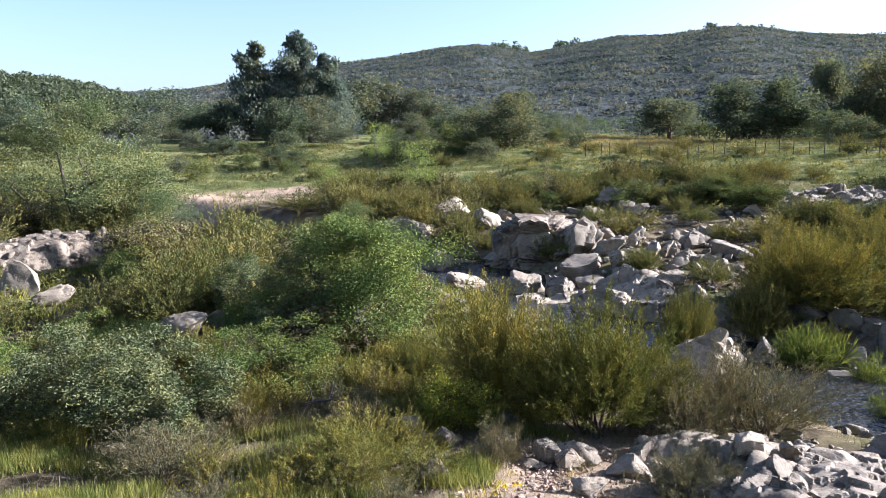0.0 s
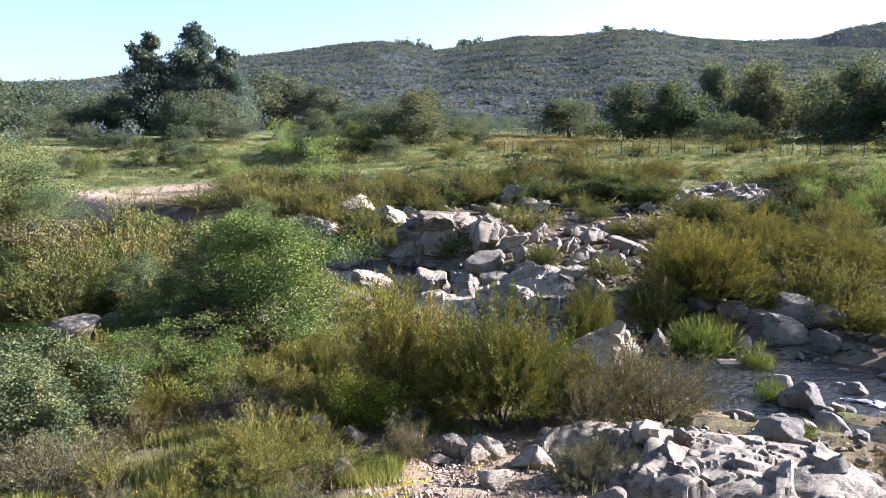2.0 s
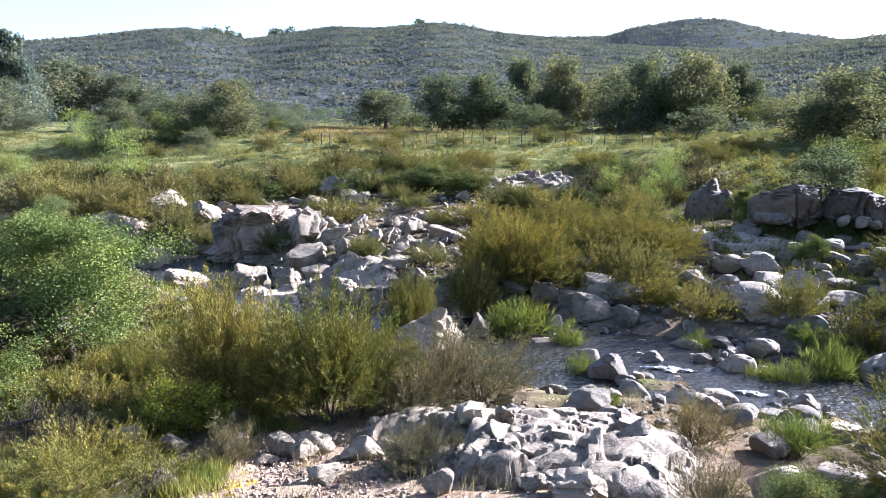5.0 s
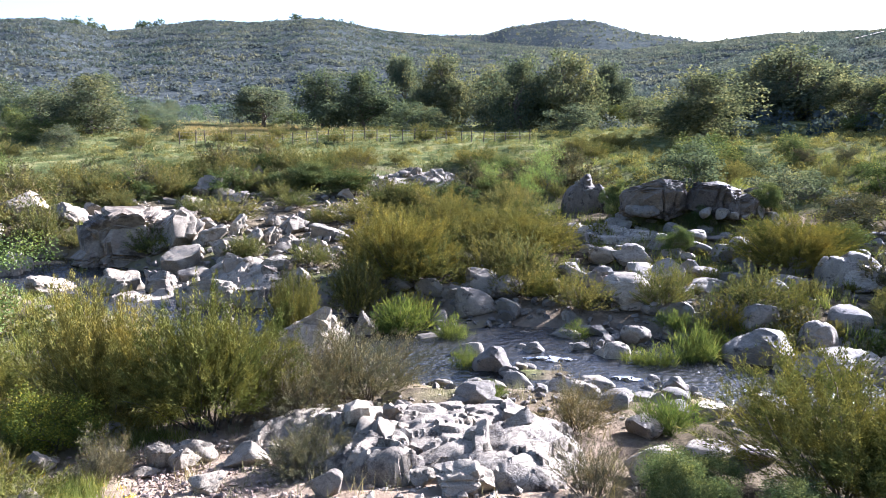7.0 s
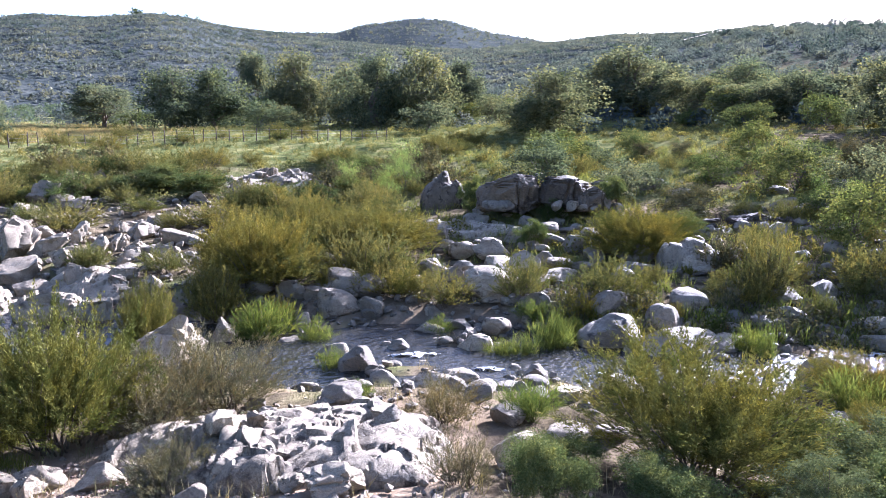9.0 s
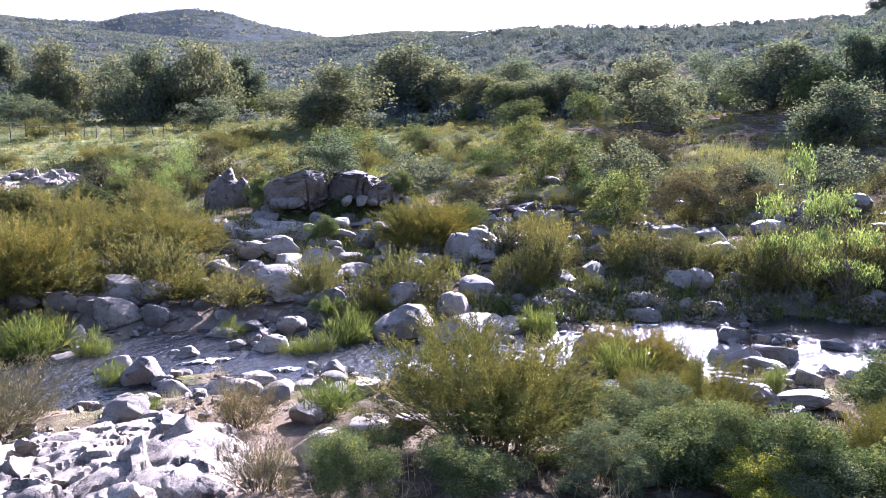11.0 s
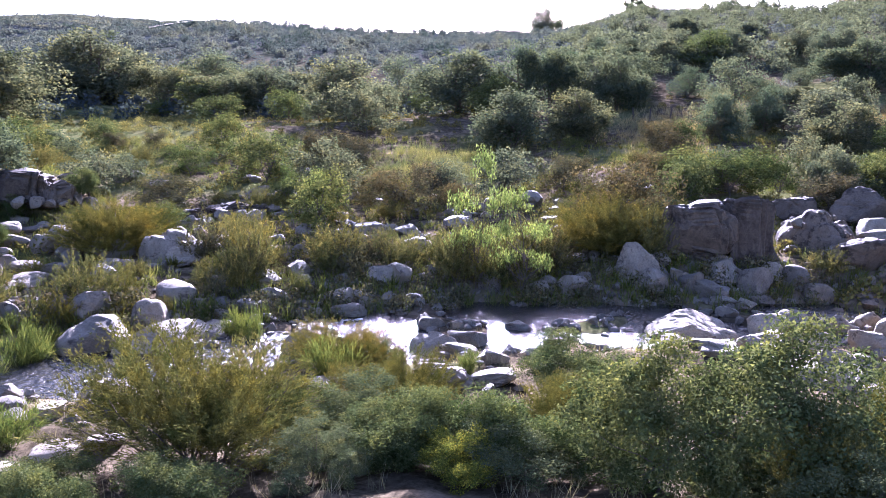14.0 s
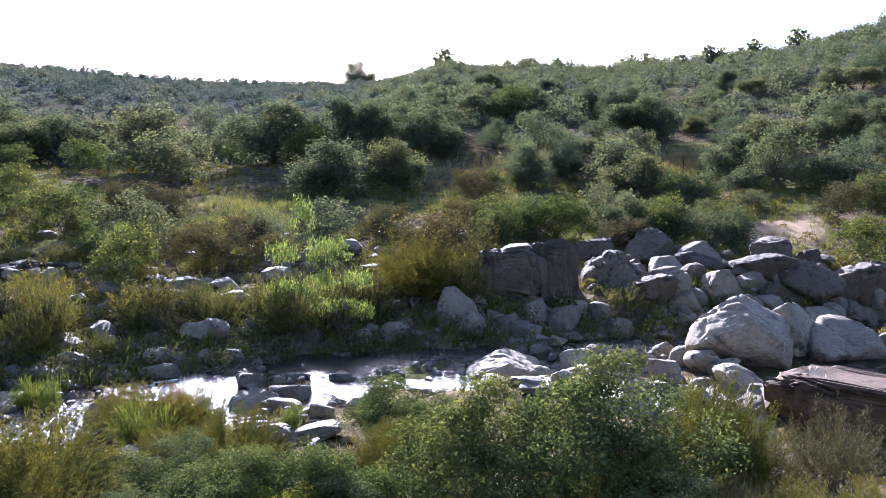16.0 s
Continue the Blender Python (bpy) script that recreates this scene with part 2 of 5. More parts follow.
BLUE = [(26, 6.0), (28, 7.1), (30.5, 7.3), (32, 7.3), (33.7, 7.75), (37.5, 8.2), (40.1, 7.95), (43.6, 7.05), (47.8, 6.35), (52, 5.5)]
LEFT = [(-98, 1.5), (-60, 6.5), (-40, 5.2), (-32, 4.5), (-27.5, 4.0), (-25, 3.9), (-23.5, 3.4), (-21, 2.4), (-17, 1.0), (-12, -1.0)]
RIGHT = [(76, 1.6), (80, 3.0), (84, 5.6), (86.3, 6.6), (88.8, 7.4), (90.5, 7.8), (94, 7.6), (97.4, 7.75), (101.5, 7.4), (105, 7.6), (110.6, 7.8), (114, 8.1), (116.5, 8.6), (119.5, 9.5), (130, 11.5), (160, 8), (200, 1.5)]
REACH = np.array([0, 8, 14, 20, 27, 34, 42, 52, 62, 72, 86, 100, 140, 200, 400, 4000], float)
RISE = np.array([3.0, 2.3, 1.15, 0.5, 0.3, 0.9, 1.5, 2.4, 3.6, 4.9, 6.7, 7.6, 9.6, 13.0, 20.5, 93])


def land(x, y):
    """Height of the ground."""
    x, y = np.asarray(x, float), np.asarray(y, float)
    d, bearing = np.hypot(x, y), np.degrees(np.arctan2(x, y))
    bearing = np.where(bearing < -100, bearing + 360, bearing)
    k = np.interp(bearing, [-60, -25, -15, 0, 15, 30, 45, 62, 76, 90, 110, 260], [1.5, 1.5, 1.3, 1.12, 1.0, 1.02, 0.98, 0.92, 0.92, 0.86, 0.84, 1.2])
    far = np.where(d < 27, d, 27 + (d - 27) / k)
    z = np.interp(far, REACH, RISE)
    z = z + 0.16 * waves(x, y, 2.6, 1) * soft(9, 16, d) + 0.3 * waves(x, y, 9, 2) * soft(30, 60, d) + 0.55 * waves(x, y, 17, 13) * soft(66, 80, d) * (1 - soft(130, 190, d)) + 1.2 * waves(x, y, 45, 3) * soft(110, 260, d)
    z = z + 1.6 * soft(42.5, 44, bearing) * (1 - soft(50, 53, bearing)) * soft(45.4, 47.0, d) * (1 - soft(49, 64, d))
    s, level, half = river(x, y)
    bed = level - 0.45 + 0.5 * soft(0.1, 0.8, waves(x, y, 1.5, 15)) * soft(24, 30, bearing) * (d < 40)
    z = np.where(d < 130, bed + (np.maximum(z, level + 0.12) - bed) * soft(half - 1.2, half + 2.6, s), z)
    hills = np.maximum.reduce([ridge(bearing, d, 330, 900, MAIN), ridge(bearing, d, 130, 480, SOUTH), ridge(bearing, d, 800, 1600, BLUE),
                               ridge(bearing, d, 190, 330, LEFT), ridge(bearing, d, 72, 260, RIGHT, 1.15)])
    hills = hills + waves(x, y, 60, 5) * 2.2 * soft(200, 500, d)
    return np.where(d > 70, np.maximum(z, hills), z)


def spot(bearing, d, sink=0.0):
    """A place on the ground by its bearing and distance."""
    x, y = d * np.sin(np.radians(bearing)), d * np.cos(np.radians(bearing))
    return float(x), float(y), float(land(x, y)) - sink


# ---- mesh helpers ----
rng = np.random.default_rng(7)


def mesh(name, verts, faces, mat, smooth=True):
    me = bpy.data.meshes.new(name)
    me.from_pydata([tuple(v) for v in np.asarray(verts, float).tolist()], [], [tuple(q) for q in (faces.tolist() if hasattr(faces, "tolist") else faces)])
    me.materials.append(mat)
    if smooth:
        me.polygons.foreach_set("use_smooth", [True] * len(me.polygons))
    me.update()
    return me


def part(name, me, parent, label=""):
    ob = new(name, me)
    ob.parent = parent
    return tagged(ob, label)


def thing(name, label, category, group="", kind=""):
    return tagged(new(name), label, category, group, kind)


def unit(v):
    return v / np.maximum(np.linalg.norm(v, axis=-1, keepdims=True), 1e-9)


def leaves(points, along, length, width, simple=False):
    """A folded leaf at each point, lying along the given way; simple: a bare three-cornered one."""
    n = len(points)
    along = unit(along)
    side = unit(np.cross(along, rng.normal(size=(n, 3))))
    fold = np.cross(along, side)
    ln, wd = (np.broadcast_to(v, n)[:, None] for v in (length, width))
    if simple:
        v = np.stack([points + side * wd, points + along * ln, points - side * wd], 1)
        return v.reshape(-1, 3), np.arange(3 * n).reshape(n, 3)
    v = np.stack([points, points + along * ln * 0.5 + side * wd + fold * wd * 0.4, points + along * ln, points + along * ln * 0.5 - side * wd + fold * wd * 0.4], 1)
    return v.reshape(-1, 3), np.arange(4 * n).reshape(n, 4)


def tubes(lines, sides=4):
    """Tapered stems along lines of (points, radii)."""
    vs, fs, base = [], [], 0
    for pts, radii in lines:
        pts = np.asarray(pts, float)
        way = unit(np.gradient(pts, axis=0))
        side = unit(np.cross(way, np.array([0.31, 0.93, 0.2])))
        up = np.cross(way, side)
        for i, p in enumerate(pts):
            a = np.arange(sides) / sides * 2 * np.pi
            vs.append(p + radii[i] * (np.cos(a)[:, None] * side[i] + np.sin(a)[:, None] * up[i]))
        for i in range(len(pts) - 1):
            for j in range(sides):
                k = (j + 1) % sides
                fs.append((base + i * sides + j, base + i * sides + k, base + (i + 1) * sides + k, base + (i + 1) * sides + j))
        base += len(pts) * sides
    return np.concatenate(vs), fs


def bent(start, way, length, steps, bend, up=0.0):
    """A crooked line that sets out along way."""
    pts, p, w = [np.array(start, float)], np.array(start, float), unit(np.array(way, float))
    for _ in range(steps):
        w = unit(w + rng.normal(size=3) * bend + np.array([0, 0, up]))
        p = p + w * length / steps
        pts.append(p)
    return np.array(pts)


# ---- ground: one sheet from underfoot to the skyline ----
def ground_sheet():
    fine = np.arange(-37, 127, 0.55)
    az = np.radians(np.concatenate([fine, np.arange(127, 323, 6.0)]))
    r = np.concatenate([2 * 1.024 ** np.arange(0, 44), np.geomspace(5.7, 130, 190), np.geomspace(132, 1750, 90), [2200, 3000, 4500]])
    A, D = np.meshgrid(az, r)
    X, Y = D * np.sin(A), D * np.cos(A)
    Z = land(X, Y)
    Z += (0.05 * waves(X, Y, 0.55, 8) + 0.025 * waves(X, Y, 0.23, 9)) * soft(5, 8, D) * (1 - soft(60, 120, D))
    n, k = A.shape[1], A.shape[0]
    verts = np.concatenate([np.stack([X.ravel(), Y.ravel(), Z.ravel()], 1), [(0, 0, float(land(0.0, 0.0)))]])
    i, j = np.meshgrid(np.arange(k - 1), np.arange(n), indexing="ij")
    jn = (j + 1) % n
    quads = np.stack([i * n + j, (i + 1) * n + j, (i + 1) * n + jn, i * n + jn], -1).reshape(-1, 4)
    faces = quads.tolist() + [(len(verts) - 1, b, (b + 1) % n) for b in range(n)]
    me = mesh("ground", verts, faces, SOIL)
    x, y = verts[:, 0], verts[:, 1]
    d, b = np.hypot(x, y), np.degrees(np.arctan2(x, y))
    s, level, half = river(x, y)
    ragged = 9 * waves(x, y, 7, 4)
    meadow = soft(58, 70, d + ragged * 0.5) * (1 - soft(50, 66, b + ragged * 0.4))
    meadow = np.maximum(meadow, 0.75 * soft(0.1, 0.8, waves(x, y, 2.1, 6)) * (d < 40) * (1 - soft(1, 6, b) * (1 - soft(80, 95, b)) * (1 - soft(17, 20, d)) * soft(6, 10, d)))
    meadow = np.maximum(meadow, 0.8 * soft(-0.1, 0.5, waves(x, y, 5, 6)) * (d > 40))
    sand = soft(62, 64, d + 0.2 * ragged) * (1 - soft(70, 73, d + 0.2 * ragged)) * (1 - soft(-10, -8, b)) * soft(-22, -20, b)
    sand = np.maximum(sand, 0.8 * (1 - soft(0.8, 1.1, np.hypot((b - 114) / 2.7, (d - 54.5) / 3.6) + 0.03 * ragged)) + 0.5 * (np.hypot((b - 87) / 3, (d - 55) / 5) < 1))
    sand = np.maximum(sand, 0.3 * (1 - soft(0.5, 2.5, np.abs(s - half - 0.5))) * (d < 60))
    sand = np.maximum(sand, 0.6 * soft(1, 6, b + 0.3 * ragged) * (1 - soft(38, 48, b + 0.3 * ragged)) * (1 - soft(15, 19, d)) * soft(6, 10, d + 0.1 * ragged))
    sand = np.maximum(sand, 0.3 * soft(0.6, 1.1, waves(x, y, 3.3, 11)) * (d < 75))
    # Heath, with the haze tint in its colour, sets in with distance.
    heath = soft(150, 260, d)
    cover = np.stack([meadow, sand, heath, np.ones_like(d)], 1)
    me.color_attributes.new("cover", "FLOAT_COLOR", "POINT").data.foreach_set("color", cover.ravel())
    return tagged(new("ground", me), "uneven stony ground with meadow and scrub-covered hills", "ground", kind="structure")


ground_sheet()


def river_sheet():
    """The water, a little wavy, along the bed; the ground closes it in."""
    t = np.linspace(0, len(RIVER) - 1, 300)
    k = np.arange(len(RIVER))
    cx, cy, lv, hw = (np.interp(t, k, v) for v in (RIVER[:, 0], RIVER[:, 1], LEVEL, HALF))
    for _ in range(12):
        cx[1:-1], cy[1:-1] = (cx[:-2] + 2 * cx[1:-1] + cx[2:]) / 4, (cy[:-2] + 2 * cy[1:-1] + cy[2:]) / 4
    tx, ty = np.gradient(cx), np.gradient(cy)
    nrm = np.hypot(tx, ty)
    u = np.linspace(-1.9, 1.9, 60)
    X = cx[:, None] - (ty / nrm * hw)[:, None] * u
    Y = cy[:, None] + (tx / nrm * hw)[:, None] * u
    Z = lv[:, None] + 0.012 * waves(X, Y, 0.45, 3) + 0.01 * waves(X, Y, 0.2, 4)
    i, j = np.meshgrid(np.arange(299), np.arange(59), indexing="ij")
    quads = np.stack([i * 60 + j, i * 60 + j + 1, (i + 1) * 60 + j + 1, (i + 1) * 60 + j], -1).reshape(-1, 4)
    me = mesh("water", np.stack([X.ravel(), Y.ravel(), Z.ravel()], 1), quads, WATER)
    tagged(new("water", me), "shallow rippled river water glittering between boulders", "river", kind="structure")


river_sheet()


def white_water(bearing, d, width, deep, seed):
    """A torn patch of foam on a small drop, a little over the water."""
    r = np.random.default_rng(seed)
    u, v = np.meshgrid(np.linspace(-1, 1, 130), np.linspace(-1, 1, 48), indexing="ij")
    x0, y0 = d * math.sin(radians(bearing)), d * math.cos(radians(bearing))
    a = radians(-bearing + r.uniform(-20, 20))
    gx, gy = u * width / 2 * (1 + 0.2 * np.sin(3 * v + seed)), v * deep / 2 * (1 + 0.4 * np.sin(2.3 * u + seed))
    X, Y = x0 + gx * math.cos(a) - gy * math.sin(a), y0 + gx * math.sin(a) + gy * math.cos(a)
    s, level, half = river(X, Y)
    Z = level + 0.05 * np.clip(1 - u**2 - v**2 + 0.5 * waves(X, Y, 0.1, seed), -0.5, 1) + 0.02
    i, j = np.meshgrid(np.arange(129), np.arange(47), indexing="ij")
    quads = np.stack([i * 48 + j, (i + 1) * 48 + j, (i + 1) * 48 + j + 1, i * 48 + j + 1], -1).reshape(-1, 4)
    torn = (1 - u**2 - v**2 + 0.6 * waves(X, Y, 0.15, seed) + 0.5 * waves(X, Y, 0.05, seed + 3))[:-1, :-1].ravel() > 0.42
    me = mesh("foam", np.stack([X, Y, Z], -1).reshape(-1, 3), quads[torn], FOAM)
    tagged(new("foam", me), "white foaming water on a small drop", "water", kind="structure")


for n, (b, d, w, h) in enumerate([(37.1, 24.2, 1.7, 0.5), (43, 22.6, 1.0, 0.4), (51.5, 22.4, 0.9, 0.4), (70, 27.5, 1.4, 0.45), (85.5, 26, 1.5, 0.45)]):
    white_water(b, d, w, h, n + 1)


# ---- rocks ----
def rock_mesh(name, seed, mat, cuts=14, square=1.0, lumps=0.1, level=4, sharp=(0.5, 0.9), flutes=0.0, craggy=0.0):
    """A boulder hewn from a ball or a squarish lump by flat cuts, split by joints and worn; it fills a unit box that stands on z = 0."""
    r = np.random.default_rng(seed)
    bm = bmesh.new()
    bmesh.ops.create_icosphere(bm, subdivisions=level, radius=1.0)
    v = np.array([p.co for p in bm.verts])
    v = np.sign(v) * np.abs(v) ** square
    for _ in range(cuts):
        n = unit(r.normal(size=3) * (1, 1, 0.9))
        h = v @ n - r.uniform(*sharp)
        v = v - ((h + np.sqrt(h * h + (0.0006 if craggy else 0.004))) / 2)[:, None] * n * 0.97
    o = r.uniform(0, 90, 3)
    joints = [(unit(r.normal(size=3) * (1, 1, 0.6)), r.uniform(-0.4, 0.4)) for _ in range(4)]
    columns = r.uniform((-1.1, -1.1, 0, 0), (1.1, 1.1, 1, 3), (16, 4))
    groove = 0.35 + craggy if flutes else 1.0 + 1.5 * craggy
    out = []
    for co in v:
        q = Vector(co + o)
        k = 1 + 0.8 * lumps * noise.fractal(q * 1.2, 1.1, 2.1, 5) + (0.012 + 0.035 * craggy) * noise.noise(q * 6) + (0.008 + 0.02 * craggy) * noise.noise(q * 13)
        for f, deep in ((1.7, 0.05), (3.9, 0.035), (8.0, 0.02)):
            k -= groove * deep * (1 - min(abs(noise.noise(q * f)) * 2.2, 1)) ** 5
        for n, c in joints:
            k -= 0.06 * groove * math.exp(-(((co @ n - c + 0.06 * noise.noise(q * 3)) / 0.05) ** 2))
        if flutes:
            away = np.hypot(columns[:, 0] - co[0] - 0.04 * noise.noise(q * 2), columns[:, 1] - co[1])
            first, second = np.argsort(away)[:2]
            split = max(0.0, 1 - (away[second] - away[first]) / 0.07)
            side = flutes * (columns[first, 2] + 0.7 * split) + 0.02 * noise.noise(q * 6)
            out.append(np.array((co[0] * (k - side), co[1] * (k - side), co[2] * (k - 0.3 * flutes * columns[first, 3] * (co[2] > 0)))))
            continue
        out.append(co * k)
    v = np.array(out)
    lo, hi = v.min(0), v.max(0)
    v = (v - (lo + hi) / 2) / (hi - lo)
    v[:, 2] += 0.5
    for p, co in zip(bm.verts, v):
        p.co = co
    me = bpy.data.meshes.new(name)
    bm.to_mesh(me)
    bm.free()
    me.materials.append(mat)
    me.polygons.foreach_set("use_smooth", [True] * len(me.polygons))
    me.set_sharp_from_angle(angle=radians(26 if craggy else 36))
    return me


BOULDERS = [rock_mesh("boulder", 10 + i, GRANITE, 9 + 2 * (i % 5), 0.85, sharp=(0.45, 0.85)) for i in range(10)]
BLOCKS = [rock_mesh("block", 40 + i, GRANITE, 9, 0.6, sharp=(0.5, 0.95), lumps=0.08) for i in range(7)]
CLIFFS = [rock_mesh("cliff_block", 45 + i, SHADED_ROCK, 9, 0.4, sharp=(0.7, 1.12), lumps=0.2, level=5, flutes=0.2, craggy=0.5) for i in range(3)]
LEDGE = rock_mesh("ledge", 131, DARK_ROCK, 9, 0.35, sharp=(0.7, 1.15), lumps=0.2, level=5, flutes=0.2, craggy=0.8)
CRAG = rock_mesh("crag", 123, LICHEN, 7, 0.32, lumps=0.26, level=5, sharp=(0.82, 1.2), flutes=0.2, craggy=1.8)
SHELF = rock_mesh("shelf", 151, BROWN_ROCK, 6, 0.28, lumps=0.2, level=5, sharp=(0.85, 1.2), flutes=0.1, craggy=0.9)
ANGULAR = [rock_mesh("angular_block", 200 + i, GRANITE, 14 + i % 4, 0.7, sharp=(0.42, 0.9), lumps=0.14, craggy=0.8) for i in range(9)]
HEROES = [rock_mesh("great_boulder", 100 + i, GRANITE, 13, 0.6, lumps=0.18, level=5, sharp=(0.45, 0.9)) for i in range(4)]
SPLIT = [rock_mesh("split_boulder", 140 + i, GRANITE, 11, 0.62, lumps=0.12, level=5, sharp=(0.5, 0.95)) for i in range(3)]
HEROES_GREY = [rock_mesh("shaded_boulder", 110 + i, SHADED_ROCK, 10, 0.75, lumps=0.15, level=5, sharp=(0.5, 0.9)) for i in range(3)]
ROUNDS = [rock_mesh("round_boulder", 50 + i, GRANITE, 6, 0.95, sharp=(0.6, 0.9), lumps=0.12) for i in range(5)]
GREYS = [rock_mesh("grey_boulder", 60 + i, GREY_ROCK, 9 + i, 0.75, sharp=(0.45, 0.9)) for i in range(6)]
SMALL = [rock_mesh("stone", 70 + i, GRANITE, 9, 0.75, level=3, sharp=(0.45, 0.85), craggy=0.5) for i in range(8)]
SMALL_GREY = [rock_mesh("grey_stone", 90 + i, GREY_ROCK, 8, 0.7, level=3, sharp=(0.45, 0.85)) for i in range(6)]


COARSE = {}
for kinds, seed, mat, cuts, square, lumps, sharp in ((BOULDERS, 10, GRANITE, 9, 0.85, 0.1, (0.45, 0.85)), (BLOCKS, 40, GRANITE, 9, 0.6, 0.08, (0.5, 0.95)), (ROUNDS, 50, GRANITE, 6, 0.95, 0.12, (0.6, 0.9)), (GREYS, 60, GREY_ROCK, 9, 0.75, 0.1, (0.45, 0.9))):
    for i, me in enumerate(kinds):
        COARSE[me.name] = rock_mesh("far_boulder", seed + i, mat, cuts + (2 * (i % 5) if kinds is BOULDERS else i if kinds is GREYS else 0), square, lumps, 3, sharp)


def rock(kinds, bearing, d, width, height, label, group, deep=None, turn=None, sink=0.22):
    me = kinds[int(rng.integers(len(kinds)))]
    ob = new("boulder", COARSE.get(me.name, me) if width / d < 0.03 else me)
    x, y, z = spot(bearing, d + 0.3 * width)
    deep = deep or width * rng.uniform(0.7, 1.0)
    s, level, half = river(x, y)
    low = min(z, spot(bearing, d)[2]) - sink * height
    lean = 7 if width > 2 else 17
    ob.matrix_basis = pose(x, y, low, rng.uniform(-1, 1) * lean, rng.uniform(-1, 1) * lean, -bearing + (turn if turn is not None else rng.choice([0, 180]) + rng.uniform(-18, 18))) @ Matrix.Diagonal(
        (width, deep, height * (1 + sink) + max(0, z - sink * height - low), 1))
    return tagged(ob, label, "boulder", group)


LEFT_BANK_ROCKS = [
    (-29.3, 36.1, 1.61, 1.41), (-27, 33.7, 1.63, 0.79), (-25.2, 30.7, 0.74, 0.52), (-17.2, 30.9, 0.69, 0.89), (-16.3, 28.9, 1.08, 0.63), (-18.8, 27.7, 1.67, 0.84),
    (-2.8, 47.7, 3.35, 2.21), (-1.1, 41.3, 1.23, 1.68), (-8.1, 50.5, 1.42, 1.56)]
UPSTREAM_ROCKS = [
    (0.6, 50.6, 3.35, 1.74), (3.1, 48.5, 2.15, 1.31), (10.1, 41.3, 2.14, 1.97), (-2.9, 48.7, 3.42, 1.91), (-0.9, 41.4, 0.92, 1.68), (0.3, 42.4, 0.94, 1.39),
    (12.2, 56.7, 2.29, 1.65), (14.1, 62.9, 0.83, 1.45), (15.5, 64.5, 1.28, 0.87), (13.7, 57.1, 1.26, 1.03)]
JUMBLE_ROCKS = [
    (12, 40.6, 1.41, 1.19), (14.1, 43.1, 1.05, 1.06), (13, 38.9, 1.15, 0.85), (15.3, 40.6, 1.2, 0.88), (16.4, 41.6, 1.08, 0.9), (10.1, 38.7, 2.01, 0.99),
    (13.8, 36.1, 1.21, 1.07), (16.7, 45.7, 1.01, 0.66), (18.1, 44.2, 1.63, 0.96), (17.7, 40.7, 1.2, 0.79), (19.1, 39.6, 1.03, 0.71), (18.4, 37.1, 0.83, 0.67),
    (20.5, 42.4, 1.88, 0.76), (16.4, 34.9, 0.78, 0.64), (12.1, 44.2, 0.98, 0.8)]
SLABS_ROCKS = [
    (6.2, 35.7, 2, 1.52), (8.6, 35.3, 1.85, 1.38), (11.4, 36.3, 2.17, 0.81), (11.9, 32, 2.64, 1.45), (13.8, 34.7, 1.43, 0.82), (15.2, 31.6, 1.43, 1.37),
    (10, 30.9, 0.93, 0.92), (1.7, 36.8, 2.06, 1.1), (18.5, 33.8, 0.88, 0.61), (13.5, 27.4, 0.73, 1.35), (19.4, 24.8, 2.56, 1.8), (22.7, 27, 0.98, 1.24)]
FAR_POOL_ROCKS = [
    (32.5, 31.1, 2.02, 1.25), (31.6, 29.3, 1.66, 1.08), (33.7, 29.1, 1.23, 0.79), (30, 35.9, 0.8, 0.6), (30.9, 36.1, 0.75, 0.65), (29.6, 30.5, 0.91, 0.61),
    (38.8, 32.9, 1.4, 1.09), (37.3, 31.5, 0.82, 0.7), (43.1, 36.6, 1.9, 1.05), (45.6, 33.6, 1.43, 1.26), (42.8, 30.4, 1.82, 1.45), (40.7, 36.9, 1.23, 1.08),
    (48.3, 35.3, 1.45, 0.49), (48.1, 32.5, 1.58, 0.7)]
POOL_ROCKS = [
    (28.8, 28.1, 0.7, 0.85), (28.1, 26.2, 0.9, 0.99), (31, 24.4, 1.12, 1.39), (33.1, 24.4, 0.84, 1.1), (36.1, 24.9, 1.05, 1.11), (37.6, 25.9, 0.69, 1.24),
    (41.5, 24.7, 1.13, 1.37), (43.3, 26.3, 0.94, 1.12), (39.9, 27.9, 0.53, 0.43), (52, 25.5, 2.28, 1.63), (55.8, 24.7, 2.18, 1.1), (57.2, 26.4, 2.41, 0.95),
    (28.8, 21.1, 0.74, 0.42), (32.6, 18.5, 1, 0.33)]
RAPIDS_ROCKS = [
    (37.9, 21, 1.06, 0.91), (40.7, 21.4, 1, 1.02), (42.3, 18.4, 0.79, 0.44), (44.7, 22.6, 0.79, 1.03), (46.5, 21.1, 0.65, 0.64), (48.6, 17.3, 0.61, 0.57),
    (44.1, 15.3, 0.78, 0.52), (45, 12.7, 0.89, 0.74), (52.2, 14.6, 0.75, 0.31), (48.9, 14.8, 0.88, 0.26)]
